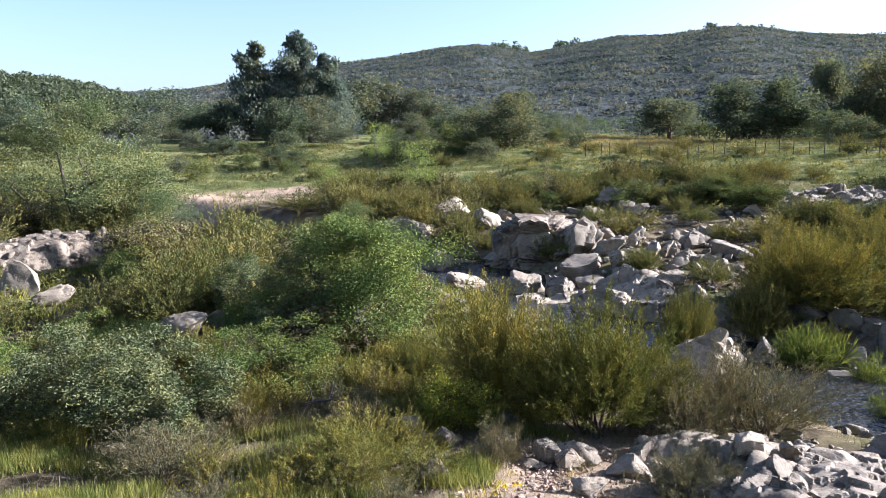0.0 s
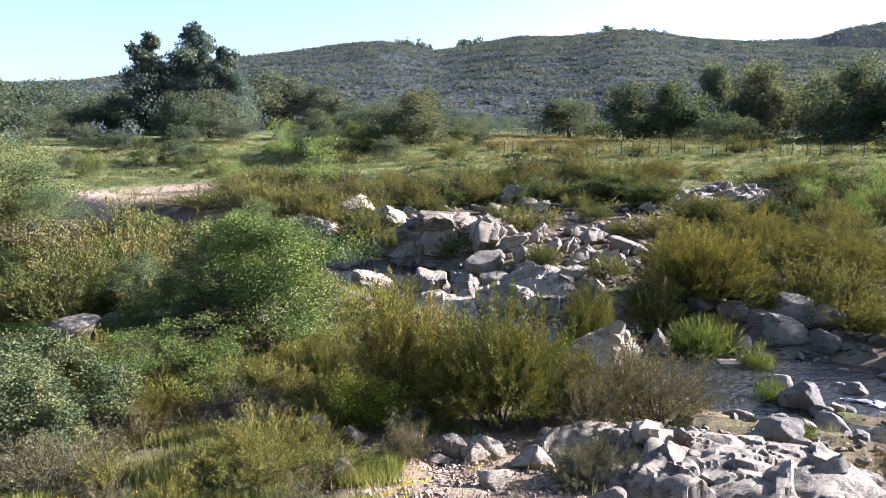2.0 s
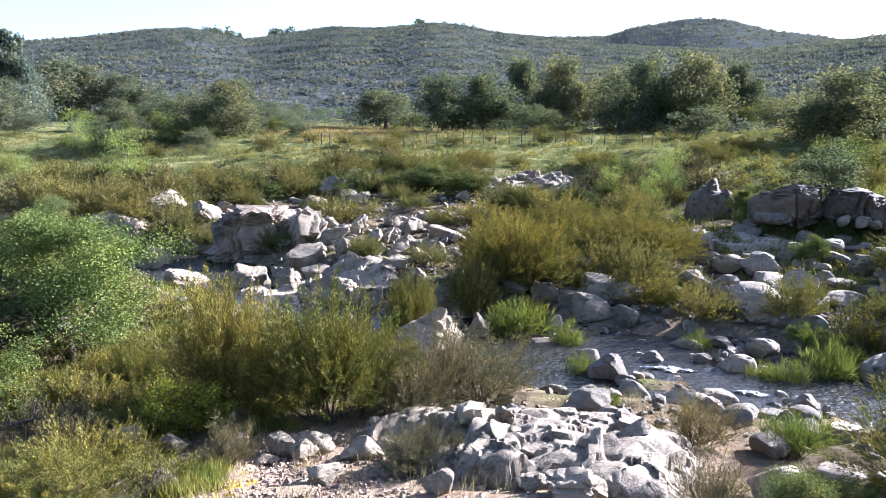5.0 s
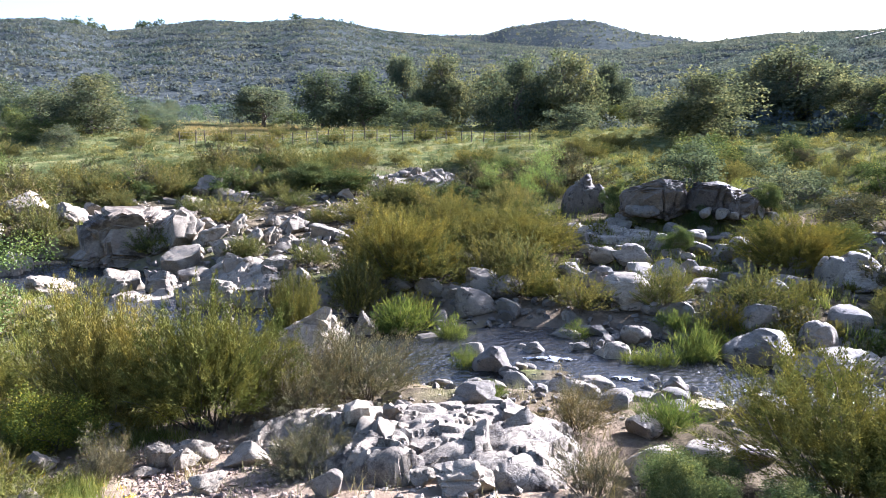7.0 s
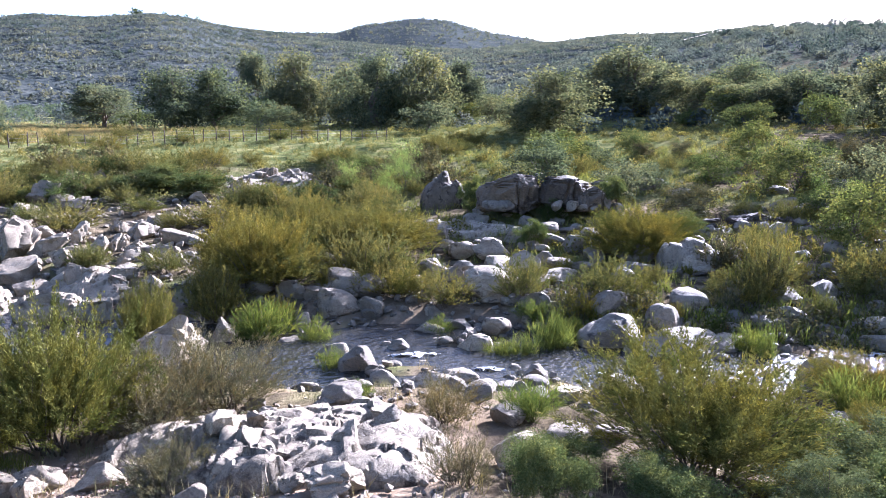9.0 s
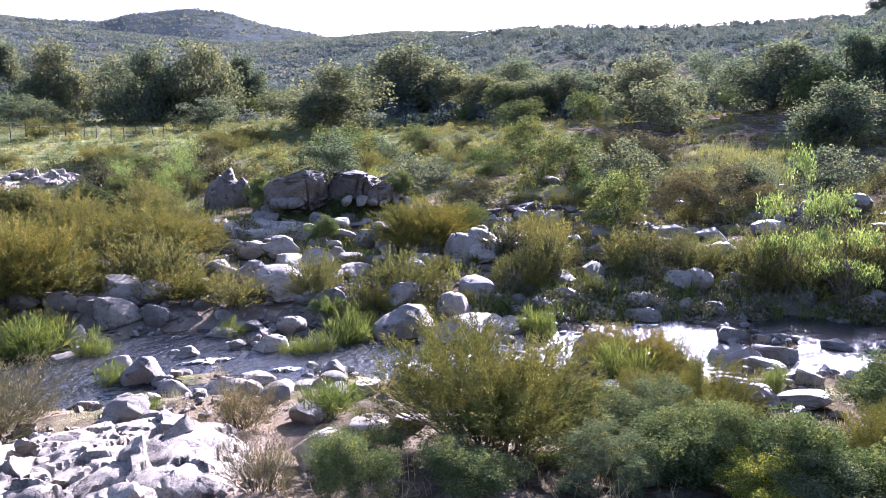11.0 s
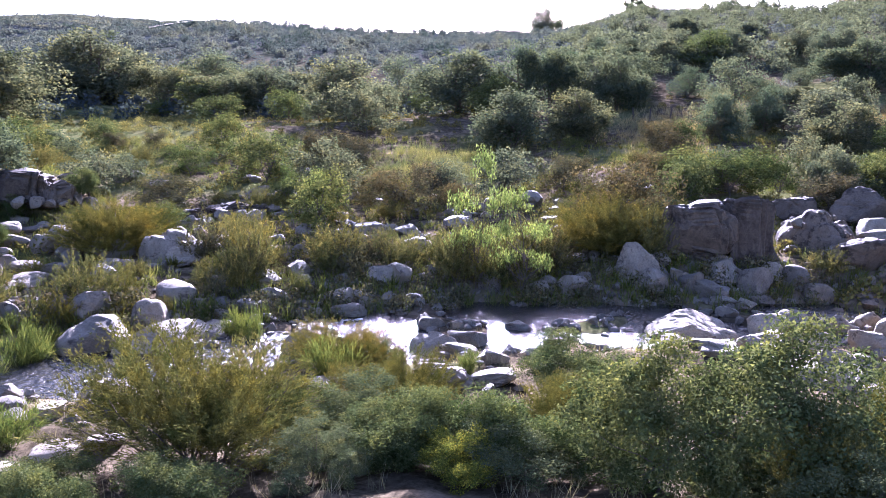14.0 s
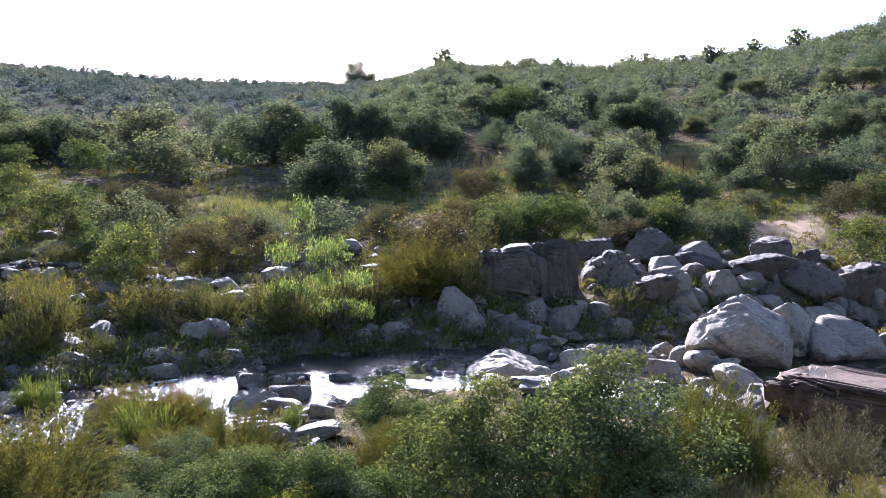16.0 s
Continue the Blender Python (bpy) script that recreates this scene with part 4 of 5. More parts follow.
r_edge = np.random.default_rng(77)
for _ in range(54):
    b, d = far_edge(r_edge)
    w = r_edge.uniform(0.4, 1.5)
    rock(GREYS + SMALL_GREY + ROUNDS[:1], b, d, w, w * r_edge.uniform(0.4, 0.75), "dark boulder at the foot of the far bank", "boulders at the far water's edge").name = "river_boulder"
rubble("edge_stones", "stones at the water's edge below the far bank", 500, (0.12, 0.5), far_edge, GREY_ROCK, 16, fine=2)
rubble("pile_stones", "pale stones between the jumbled boulders", 600, (0.15, 0.6), lambda r: (r.uniform(4, 25), r.uniform(33, 56)), GRANITE, 6, fine=2)
rubble("bank_stones", "flat stones scattered over the far bank", 230, (0.3, 1.5), lambda r: (r.uniform(34, 96), r.uniform(32, 50)), GREY_ROCK, 7, fine=2)
# Dark rock colour stands in for the shade in gaps between boulders.
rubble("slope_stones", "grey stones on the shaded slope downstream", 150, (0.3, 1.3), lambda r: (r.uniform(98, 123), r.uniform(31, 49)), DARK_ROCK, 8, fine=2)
rubble("outcrop_chips", "whitish rock chips strewn round the outcrop", 700, (0.04, 0.24), lambda r: (r.normal(29, 9), r.uniform(9.8, 18.5)), GRANITE, 17)
rubble("gravel", "pinkish gravel and pebbles on the near bank", 1900, (0.03, 0.13), lambda r: (r.normal(10, 6), r.uniform(10.5, 15.5)), PINK_GRAVEL, 9)


# ---- plants ----
def fill_unit(P, lines):
    """Scales leaves and wood to a crown one unit wide and one high."""
    k = np.array([1 / max(np.ptp(np.percentile(P[:, n], (1.5, 98.5))), 1e-6) for n in (0, 1)] + [1 / np.percentile(P[:, 2], 98.5)])
    k[:2] = k[:2].mean()
    return P * k, [(pts * k, radii) for pts, radii in lines]


def broom_mesh(stems, per_stem, spread, leaf, width, mat, seed=1, from_=0.4, simple=False, spray=0.16, woody=4, jitter=0.3, lobes=7, twigs=8):
    """A bush of several domes: thin stems rise from the root to each dome and end in feathery, upright sprays."""
    global rng
    keep, rng = rng, np.random.default_rng(seed)
    lines, P, A = [], [], []
    domes = []
    for n in range(lobes):
        a, off = 2 * np.pi * (n / lobes) + rng.uniform(-0.4, 0.4), (0.3 if n else 0.05) * rng.uniform(0.75, 1.2)
        domes.append((off * math.cos(a), off * math.sin(a), rng.uniform(0.62, 0.92) if n else 1.0, rng.uniform(0.2, 0.3)))
    for i in range(stems):
        cx, cy, top, wide = domes[i % lobes]
        a, lean = rng.uniform(0, 2 * np.pi), math.acos(1 - rng.uniform(0.0, 1.0) * (1 - math.cos(min(1.75 * spread, 2.0))))
        out = np.array((math.sin(lean) * math.cos(a), math.sin(lean) * math.sin(a), math.cos(lean)))
        tip = np.array((cx, cy, top * 0.36)) + out * (wide, wide, top * 0.64 if out[2] > 0 else top * 0.34) * rng.uniform(0.72, 1.04)
        root = np.array((cx * 0.35 + rng.normal() * 0.03, cy * 0.35 + rng.normal() * 0.03, 0))
        u = np.linspace(0, 1, 6)[:, None]
        pts = root + (tip - root) * u + np.array((0, 0, 0.1 * top)) * u * (1 - u) + rng.normal(size=(6, 3)) * 0.012 * u
        if i % woody == 0:
            lines.append((pts, np.linspace(0.009, 0.002, 6)))
        start = np.linspace(from_, 0.98, twigs) ** 0.8
        k = np.clip((start * 5).astype(int), 0, 4)
        f = (start * 5 - k)[:, None]
        base = pts[k] * (1 - f) + pts[k + 1] * f
        way = unit(unit(tip - root) * 0.6 + out * 0.45 + np.array((0, 0, 0.5)) + rng.normal(size=(twigs, 3)) * 0.34)
        which = rng.integers(0, twigs, per_stem)
        reach = spray * rng.uniform(0.55, 1.2, twigs)
        P.append(base[which] + way[which] * (reach[which] * rng.uniform(0, 1, per_stem))[:, None] + rng.normal(size=(per_stem, 3)) * 0.007)
        A.append(way[which] + rng.normal(size=(per_stem, 3)) * jitter)
    P, lines = fill_unit(np.concatenate(P), lines)
    A = np.concatenate(A)
    P[:, 2] = np.maximum(P[:, 2], 0.01)
    crown = mesh("crown", *leaves(P, A, leaf * rng.uniform(0.6, 1.3, len(P)), leaf * width, simple), mat, False)
    stemm = mesh("wood", *tubes(lines, 3), TWIG)
    rng = keep
    return stemm, crown


def leafy_mesh(blobs, count, leaf, width, mat, seed=1, outward=0.5, limbs=7, trunk=0.035, base=0.0, clump=(0.28, 0.5), simple=False, limbed=False):
    """A crown of small leaves in uneven clumps round limbs; it fills about a unit of width and height."""
    global rng
    keep, rng = rng, np.random.default_rng(seed)
    lines, P, A = [], [], []
    clumps = []
    for cx, cy, cz, rx, rz in blobs:
        for _ in range(19):
            n = unit(rng.normal(size=3))
            c = np.array((cx, cy, cz)) + n * (rx, rx, rz) * rng.uniform(0.35, 0.95)
            clumps.append((c, rng.uniform(*clump) * rx))
    each = max(count // len(clumps), 1)
    for c, rad in clumps:
        n = unit(rng.normal(size=(each, 3)))
        q = c + n * rad * (rng.uniform(0.0, 1.0, (each, 1)) ** 0.45) * (1, 1, 0.95)
        keepers = q[:, 2] > base * rng.uniform(0.6, 1.2, each)
        P.append(q[keepers])
        A.append((n * outward + rng.normal(size=(each, 3)) * 0.7 + (0, 0, -0.15))[keepers])
    P, A = np.concatenate(P), np.concatenate(A)
    P[:, 2] = np.maximum(P[:, 2], 0.01)
    root = np.array((0, 0, 0.0))
    fork = bent(root, (0.05, 0.03, 1), 0.38, 4, 0.12)
    lines.append((fork, np.linspace(trunk, trunk * 0.7, 5)))
    for i in rng.permutation(len(clumps))[: limbs * 2]:
        c = clumps[i][0]
        st = fork[int(rng.integers(1, 5))]
        mid = (st + c) / 2 + rng.normal(size=3) * 0.04
        lines.append((np.array([st, (st + mid) / 2 + rng.normal(size=3) * 0.015, mid, (mid + c) / 2 + rng.normal(size=3) * 0.015, c]), np.linspace(trunk * 0.55, trunk * 0.1, 5)))
    P, lines = fill_unit(P, lines)
    crown = mesh("crown", *leaves(P, A, leaf * rng.uniform(0.6, 1.35, len(P)), leaf * width, simple), mat, False)
    if limbed:
        wood = [mesh("trunk" if n == 0 else "limb", *tubes([line], 5), BARK) for n, line in enumerate(lines)]
    else:
        wood = mesh("trunk", *tubes(lines, 4), BARK)
    rng = keep
    return wood, crown


def plant(name, pair, label, category, group, bearing, d, width, height, woody="wood", deep=None, turn=None):
    wood, crown = pair
    ob = thing(name, label, category, group)
    for n, me in enumerate(wood if isinstance(wood, list) else [wood]):
        part(woody if n == 0 else "limb", me, ob)
    part("crown", crown, ob)
    x, y, z = spot(bearing, d)
    ob.matrix_basis = pose(x, y, z - 0.04, 0, 0, rng.uniform(0, 360) if turn is None else turn) @ Matrix.Diagonal((width, deep or width, height, 1))
    return ob


def clearing(b, d):
    """The grassy gap in the woods of the steep hillside."""
    return math.hypot((b - 92.5) / 4, (d - 77) / 11) < 1 or math.hypot((b - 108) / 4, (d - 86) / 10) < 1 or math.hypot((b - 77) / 6, (d - 62) / 12) < 1 or math.hypot((b - 13) / 6, (d - 112) / 14) < 1


WIDE = [(-0.2, 0.05, 0.42, 0.28, 0.38), (0.2, -0.1, 0.38, 0.28, 0.36), (0.02, 0.15, 0.55, 0.27, 0.38)]
OAKS = [[(0.0, 0.0, 0.2, 0.36, 0.2), (-0.18, 0.1, 0.5, 0.27, 0.27), (0.2, -0.08, 0.48, 0.28, 0.28), (0.0, 0.05, 0.72, 0.25, 0.22), (0.05, -0.25, 0.36, 0.22, 0.24), (-0.25, 0, 0.3, 0.2, 0.2)],
        [(-0.1, 0.1, 0.22, 0.34, 0.22), (0.15, -0.15, 0.2, 0.3, 0.2), (-0.24, -0.05, 0.4, 0.26, 0.28), (0.1, 0.2, 0.5, 0.28, 0.28), (0.24, -0.1, 0.42, 0.24, 0.3), (-0.03, -0.05, 0.72, 0.24, 0.22)],
        [(0, 0, 0.45, 0.4, 0.38), (0.15, 0.1, 0.68, 0.25, 0.24), (-0.2, -0.1, 0.6, 0.22, 0.24)]]
BROOMS = [broom_mesh(420, 190, 1.1, 0.026, 0.12, BROOM, seed=i, simple=True, spray=0.1, woody=14, lobes=9) for i in range(3)]
BROOMS_FAR = [broom_mesh(150, 52, 1.1, 0.05, 0.14, HEATH, seed=10 + i, simple=True, spray=0.14, twigs=5, woody=9) for i in range(4)]
DARKS_FAR = [leafy_mesh(WIDE, 4600, 0.038, 0.38, m, 33 + i, simple=True, trunk=0.015) for i, m in enumerate((DARK, GREYLEAF, OAKLEAF))]
GREYS_NEAR = [broom_mesh(190, 110, 1.2, 0.036, 0.09, GREYLEAF, seed=20 + i, from_=0.35, simple=True, spray=0.14, woody=5) for i in range(2)]
BROOMS_LOW = [broom_mesh(90, 80, 1.1, 0.055, 0.12, BROOM, seed=14 + i, simple=True, woody=5) for i in range(2)]
GREYS_LOW = [broom_mesh(90, 80, 1.2, 0.055, 0.1, GREYLEAF, seed=28 + i, from_=0.3, simple=True, woody=5) for i in range(2)]
GREYS_FAR = [broom_mesh(60, 34, 1.2, 0.075, 0.22, GREYLEAF, seed=25 + i, from_=0.3, simple=True, woody=9) for i in range(2)]
DARKS = [leafy_mesh(WIDE, 24000, 0.025, 0.34, DARK, 30 + i, simple=True, trunk=0.012) for i in range(2)]
DARKS_BIG = leafy_mesh(WIDE + [(-0.3, -0.15, 0.3, 0.18, 0.25), (0.3, 0.15, 0.32, 0.18, 0.28), (0.1, -0.3, 0.28, 0.18, 0.24)], 34000, 0.02, 0.36, SAGE, 38, simple=True, trunk=0.01, clump=(0.24, 0.42))
REEDS = [broom_mesh(120, 14, 0.75, 0.3, 0.024, REED, seed=40 + i, from_=0.05, spray=0.05, woody=30, lobes=5) for i in range(2)]
SPURGES = [leafy_mesh(WIDE, 9000, 0.03, 0.34, SPURGE, 50, simple=True, trunk=0.012)]
FRESH_BUSHES = [leafy_mesh(WIDE, 15000, 0.02, 0.36, FRESH, 64 + i, simple=True, trunk=0.012) for i in range(2)]
GREEN_TREE = leafy_mesh([(-0.2, 0, 0.4, 0.28, 0.3), (0.18, 0.1, 0.45, 0.3, 0.33), (0.0, -0.15, 0.62, 0.3, 0.3), (0.12, 0.05, 0.78, 0.22, 0.2), (0.3, -0.1, 0.3, 0.18, 0.25)], 48000, 0.0165, 0.36, FRESH, 60, simple=True, limbed=True)
AIRY_TREE = leafy_mesh([(-0.1, 0.05, 0.28, 0.24, 0.2), (0.12, -0.08, 0.3, 0.22, 0.2), (-0.25, 0, 0.45, 0.22, 0.2), (0.05, 0.1, 0.55, 0.25, 0.24), (0.25, -0.05, 0.5, 0.2, 0.2), (0.05, 0, 0.83, 0.17, 0.16), (-0.12, 0.05, 0.7, 0.16, 0.14), (0.32, 0, 0.28, 0.16, 0.14)], 34000, 0.014, 0.36, PALELEAF, 61,
                       clump=(0.3, 0.55), simple=True, limbed=True)
SAPLINGS = [leafy_mesh([(0, 0, 0.75, 0.25, 0.22), (0.1, 0.05, 0.5, 0.25, 0.2), (-0.12, 0, 0.35, 0.22, 0.18)], 3600, 0.027, 0.36, YOUNG, 70 + i, trunk=0.014, clump=(0.3, 0.6), simple=True, limbed=True) for i in range(2)]
SAPLINGS.append(leafy_mesh([(0.05, 0, 0.85, 0.14, 0.13), (0.16, 0.05, 0.62, 0.16, 0.1), (-0.14, 0, 0.6, 0.15, 0.1), (0.08, -0.05, 0.4, 0.18, 0.08), (-0.16, 0.05, 0.36, 0.14, 0.08)], 3200, 0.032, 0.36, YOUNG, 78, trunk=0.012, limbs=14, clump=(0.25, 0.45), simple=True, limbed=True))
OAK_KINDS = [leafy_mesh(o, 12000, 0.032, 0.44, OAKLEAF, 80 + i, trunk=0.04, base=0.02 + 0.05 * (i == 2), clump=(0.35, 0.6), simple=True) for i, o in enumerate(OAKS)]
OLIVES = [leafy_mesh(o, 7000, 0.03, 0.44, OLIVE, 84 + i, trunk=0.035, base=0.05, clump=(0.35, 0.6), simple=True) for i, o in enumerate(OAKS[:2])]

AMONG_SHRUBS = [
    (13.4, 45.1, 3.39, 1.65), (8.2, 41.2, 2.23, 1.36), (14.6, 37.9, 1.63, 1.26), (18.3, 51.5, 2.54, 1.11), (17.6, 30.9, 1.35, 1.69), (22.8, 30, 1.96, 1.97),
    (3.2, 46.1, 1.36, 1.02), (-6.1, 52.5, 3.1, 2.67), (20.2, 46.2, 1.87, 1.21), (23.3, 45.1, 3.76, 1.79), (19.4, 35.3, 1.96, 1.22), (25.9, 49.8, 2.5, 1.66),
    (9.3, 57.5, 3.63, 2.4), (15.5, 59.9, 1.68, 0.98), (14.4, 38.1, 1.63, 1.01), (11.2, 49.5, 2.2, 1.2), (6.0, 52.0, 2.4, 1.4), (17.0, 55.0, 2.4, 1.3)]
BROOM_SHRUBS = [
    (4.4, 16.9, 2.77, 2.86), (11.7, 15.7, 3.09, 2.69), (-18, 21, 1.77, 1.54), (-7.2, 11.7, 1.89, 0.88), (-16.1, 40.3, 4.48, 2.59), (-10.5, 57.1, 4.2, 1.5),
    (-11.3, 39.7, 2.65, 2.02), (-21.1, 41.8, 4.02, 2.31), (-23.5, 29.4, 2.43, 1.84), (-19.8, 28.6, 2.37, 1.84), (-1.9, 20.7, 1.59, 1.44), (-14.7, 17.6, 1.1, 0.93),
    (25.9, 31.1, 4.42, 2.82), (22.6, 29.2, 1.98, 2.22), (1.2, 46.7, 3.11, 2.46), (24.8, 32.8, 3.67, 2.45), (29.7, 39.9, 3.54, 2.06), (34.9, 36.3, 5.53, 2.27),
    (27.8, 31, 3.01, 2.08), (22.5, 29.7, 1.79, 1.92)]
BROOM_SHRUBS_MORE = [
    (17.8, 26.6, 1.62, 2.44), (39.5, 28.8, 2.17, 1.49), (45.3, 29.3, 1.87, 1.91), (51.5, 29, 2.39, 1.6), (53.8, 37.6, 4.75, 2.03), (58.3, 11.8, 3.63, 2.09),
    (69.6, 19.3, 2.68, 1.27), (69.1, 30.8, 2.54, 2.71), (73.4, 30.1, 2.26, 2.69), (77.2, 30.8, 2.78, 2.3), (89.2, 32.5, 4.86, 3.59), (53.8, 36.1, 4.02, 2.14),
    (110.3, 14.1, 1.89, 2.07), (89.9, 32.7, 4.15, 3.41), (83.7, 31.1, 3.27, 3.21), (69.1, 31.7, 3.08, 2.2), (103.7, 36, 1.88, 1.05)]
DARK_SHRUBS = [
    (-27.5, 18.6, 3.0, 2.3), (-21.2, 16.6, 3.2, 2.3), (18.7, 58.6, 4.31, 2.0), (-14.1, 28.7, 3.02, 2.3), (-11.3, 24.1, 2.93, 3.04), (41.7, 47.3, 1.57, 2.23), (51.6, 46.2, 1.8, 1.7), (46, 38.5, 1.37, 1.42),
    (45.3, 45.2, 1.33, 1.62), (47.7, 45, 1.33, 1.41), (48, 11.7, 1.23, 0.88), (25.9, 13.1, 0.47, 0.47), (93.5, 10.1, 2.16, 2.08), (103, 11, 2.69, 2.47),
    (73.9, 11.4, 1.6, 1.35), (81.8, 11.2, 1.75, 1.35), (87.5, 16.8, 2.2, 1.4),
    (47.5, 10, 1.07, 1.06), (57, 10.1, 1.33, 0.82), (-15.4, 30.8, 2.54, 2.17), (110.1, 16.4, 1.8, 1.54)]
GREY_SHRUBS = [
    (17.8, 16, 2.14, 1.72), (22.6, 17.2, 2.68, 1.73), (-20.9, 13.9, 2.06, 1.09), (4, 13.6, 0.97, 0.85), (19.2, 12.3, 1.28, 0.74), (-14.6, 20.6, 1.59, 1.55),
    (39.1, 15, 1.54, 0.94), (40.6, 10.9, 0.98, 0.86), (18.6, 12, 1.26, 0.85), (20.5, 17.3, 1.48, 1.74), (112.2, 14.6, 1.97, 1.47), (118.3, 15.3, 2.02, 1.57)]
REED_SHRUBS = [
    (46.1, 27.8, 1.37, 0.92), (48.3, 26.4, 1.31, 1.37), (43.5, 24.3, 0.93, 0.98), (54.1, 22.6, 0.87, 1.11), (59.5, 28, 0.85, 0.86), (62.8, 25.6, 0.59, 1.43),
    (39.1, 27.1, 1.03, 0.92), (25.6, 26.9, 2.05, 1.56), (26.1, 27.1, 2.26, 1.69), (45.9, 15.5, 1.4, 0.94), (45.2, 24.1, 1.3, 1.16), (30.9, 23.1, 0.89, 0.98),
    (29.8, 26.4, 1.21, 1.26), (47.7, 25.1, 1.54, 1.55), (32.8, 17.6, 0.82, 0.48), (61.5, 25.9, 1.18, 1.22), (48.3, 25.4, 1.17, 1.23), (68.2, 18.5, 1.5, 1.26),
    (72.5, 19.8, 1.53, 1.22), (78.9, 18.8, 0.58, 0.89)]
SPURGE_SHRUBS = [
    (1.2, 15.5, 1.64, 1.39), (78.1, 10.3, 1.02, 0.85), (78.3, 10.6, 1.04, 0.75)]
SAPLING_SHRUBS = [
    (36.6, 57.7, 2.97, 3.73), (32.7, 54.9, 2.42, 2.39), (35.2, 54.2, 2.39, 2.36), (79.4, 33.9, 2.52, 4.76), (82.8, 33.2, 2.48, 3.7), (-4.8, 89.3, 3.93, 5.12),
    (-1.9, 64.8, 4.76, 4.69), (-8.5, 66.8, 3.43, 2.88), (67.4, 42, 1.55, 3.08), (65.5, 49.9, 1.47, 2.18)]
OAK_TREES = [
    (-9.7, 120, 9.2, 5.8), (-5.4, 170, 16.2, 8), (-1.5, 170, 12.5, 5.6), (-0, 120, 4.4, 2), (4.7, 95, 8.4, 5.1), (8.2, 105, 5.4, 2.9),
    (5.7, 200, 5.9, 9.3), (16.1, 120, 7.9, 5.4), (-19.1, 170, 13.7, 6.5), (-15.4, 150, 9.9, 4.9), (20.4, 108, 7.5, 7.5), (23.3, 112, 9, 7.5),
    (26.2, 150, 6, 11.4), (29, 140, 9.2, 11.4), (33.2, 130, 9.5, 9.3), (34.8, 118, 9.5, 10.9), (37.8, 115, 9.3, 11.1), (40.8, 140, 7, 9),
    (47.3, 95, 10.1, 5.2), (41, 140, 6.2, 8.7)]
OAK_TREES_MORE = [
    (51.7, 120, 9.7, 5.9), (54.5, 130, 9.5, 8.2)]
OAK2_TREES = [
    (57.1, 110, 7.3, 5.6), (60.7, 125, 10.1, 7.2), (64.3, 105, 8.5, 4.9), (53.1, 120, 13.2, 8.1), (60.5, 130, 7.6, 8.4), (61.1, 100, 6.6, 4.9),
    (65.5, 110, 8.1, 4.3), (70, 90, 9.2, 2.6), (73.9, 120, 7, 8.2), (77.9, 95, 9.7, 2.4), (82.2, 92, 6.7, 7.9), (84.5, 90, 5.9, 6.8),
    (87.3, 95, 7.7, 3.7), (81.9, 70, 6.7, 2.2), (103.4, 100, 8.1, 3.9), (96.2, 75, 4.9, 3), (99.2, 78, 5.1, 2.1), (103, 72, 7.9, 2),
    (113.2, 80, 7, 5.1), (96.5, 72, 4.7, 3.3)]
OAK2_TREES_MORE = [
    (104.2, 66, 6.3, 3), (84.0, 478, 19.0, 18.0), (117.8, 72, 7.3, 1.6), (110.8, 90, 5.3, 2.3)]
for b, d, w, h in BROOM_SHRUBS + BROOM_SHRUBS_MORE + AMONG_SHRUBS:
    if b > 66 and 29.5 < d < 33:
        d, h = d + 2.0, h * 0.65
    plant("broom_shrub", (BROOMS if d < 27 or (w > 3.4 and d < 45 and b > 10) else BROOMS_FAR)[int(rng.integers(3))], "yellow-green broom-like riverside shrub", "shrub", "riverside shrubs", b, d + w * 0.3, w, h)
for b, d, w, h in DARK_SHRUBS:
    plant("leafy_shrub", DARKS_BIG if w > 2.9 and d < 30 else DARKS[int(rng.integers(2))], "dense dark green small-leaved shrub", "shrub", "riverside shrubs", b, d + w * 0.3, w, h)
for b, d, w, h in GREY_SHRUBS:
    plant("dry_shrub", GREYS_NEAR[int(rng.integers(2))], "grey-brown half-dry twiggy shrub", "shrub", "riverside shrubs", b, d + w * 0.3, w, h)
for b, d, w, h in REED_SHRUBS:
    plant("reed_clump", REEDS[int(rng.integers(2))], "bright green clump of reeds at the water", "reeds", "reed clumps", b, d + w * 0.25, w * 0.8, h * 0.8)
for b, d, w, h in SPURGE_SHRUBS:
    plant("flowering_bush", SPURGES[0], "rounded bush with yellow-green flower heads", "bush", "", b, d + 0.3, w, h)
for b, d, w, h in SAPLING_SHRUBS:
    slim = 75 < b < 85
    d = d - 2.6 if slim else d
    plant("sapling", SAPLINGS[2 if slim else int(rng.integers(2))], "slender bright green young tree", "tree", "saplings", b, d, w * (0.7 if slim else 0.8), max(h, 2.5) * (1.2 if slim else 1.0), "trunk")
plant("round_tree", GREEN_TREE, "rounded bright green tree leafy to the ground", "tree", "", -6.0, 24.8, 5.2, 4.2, "trunk")
plant("willow_tree", AIRY_TREE, "airy pale green riverside tree", "tree", "", -25.6, 50, 8.6, 7.6, "trunk")
plant("young_willow", AIRY_TREE, "pale green young willow behind the round tree", "tree", "", -6.8, 43, 4.2, 3.6, "trunk")
plant("young_willow", AIRY_TREE, "pale green young willow among olive scrub", "tree", "", -20.5, 44, 4.5, 3.2, "trunk")
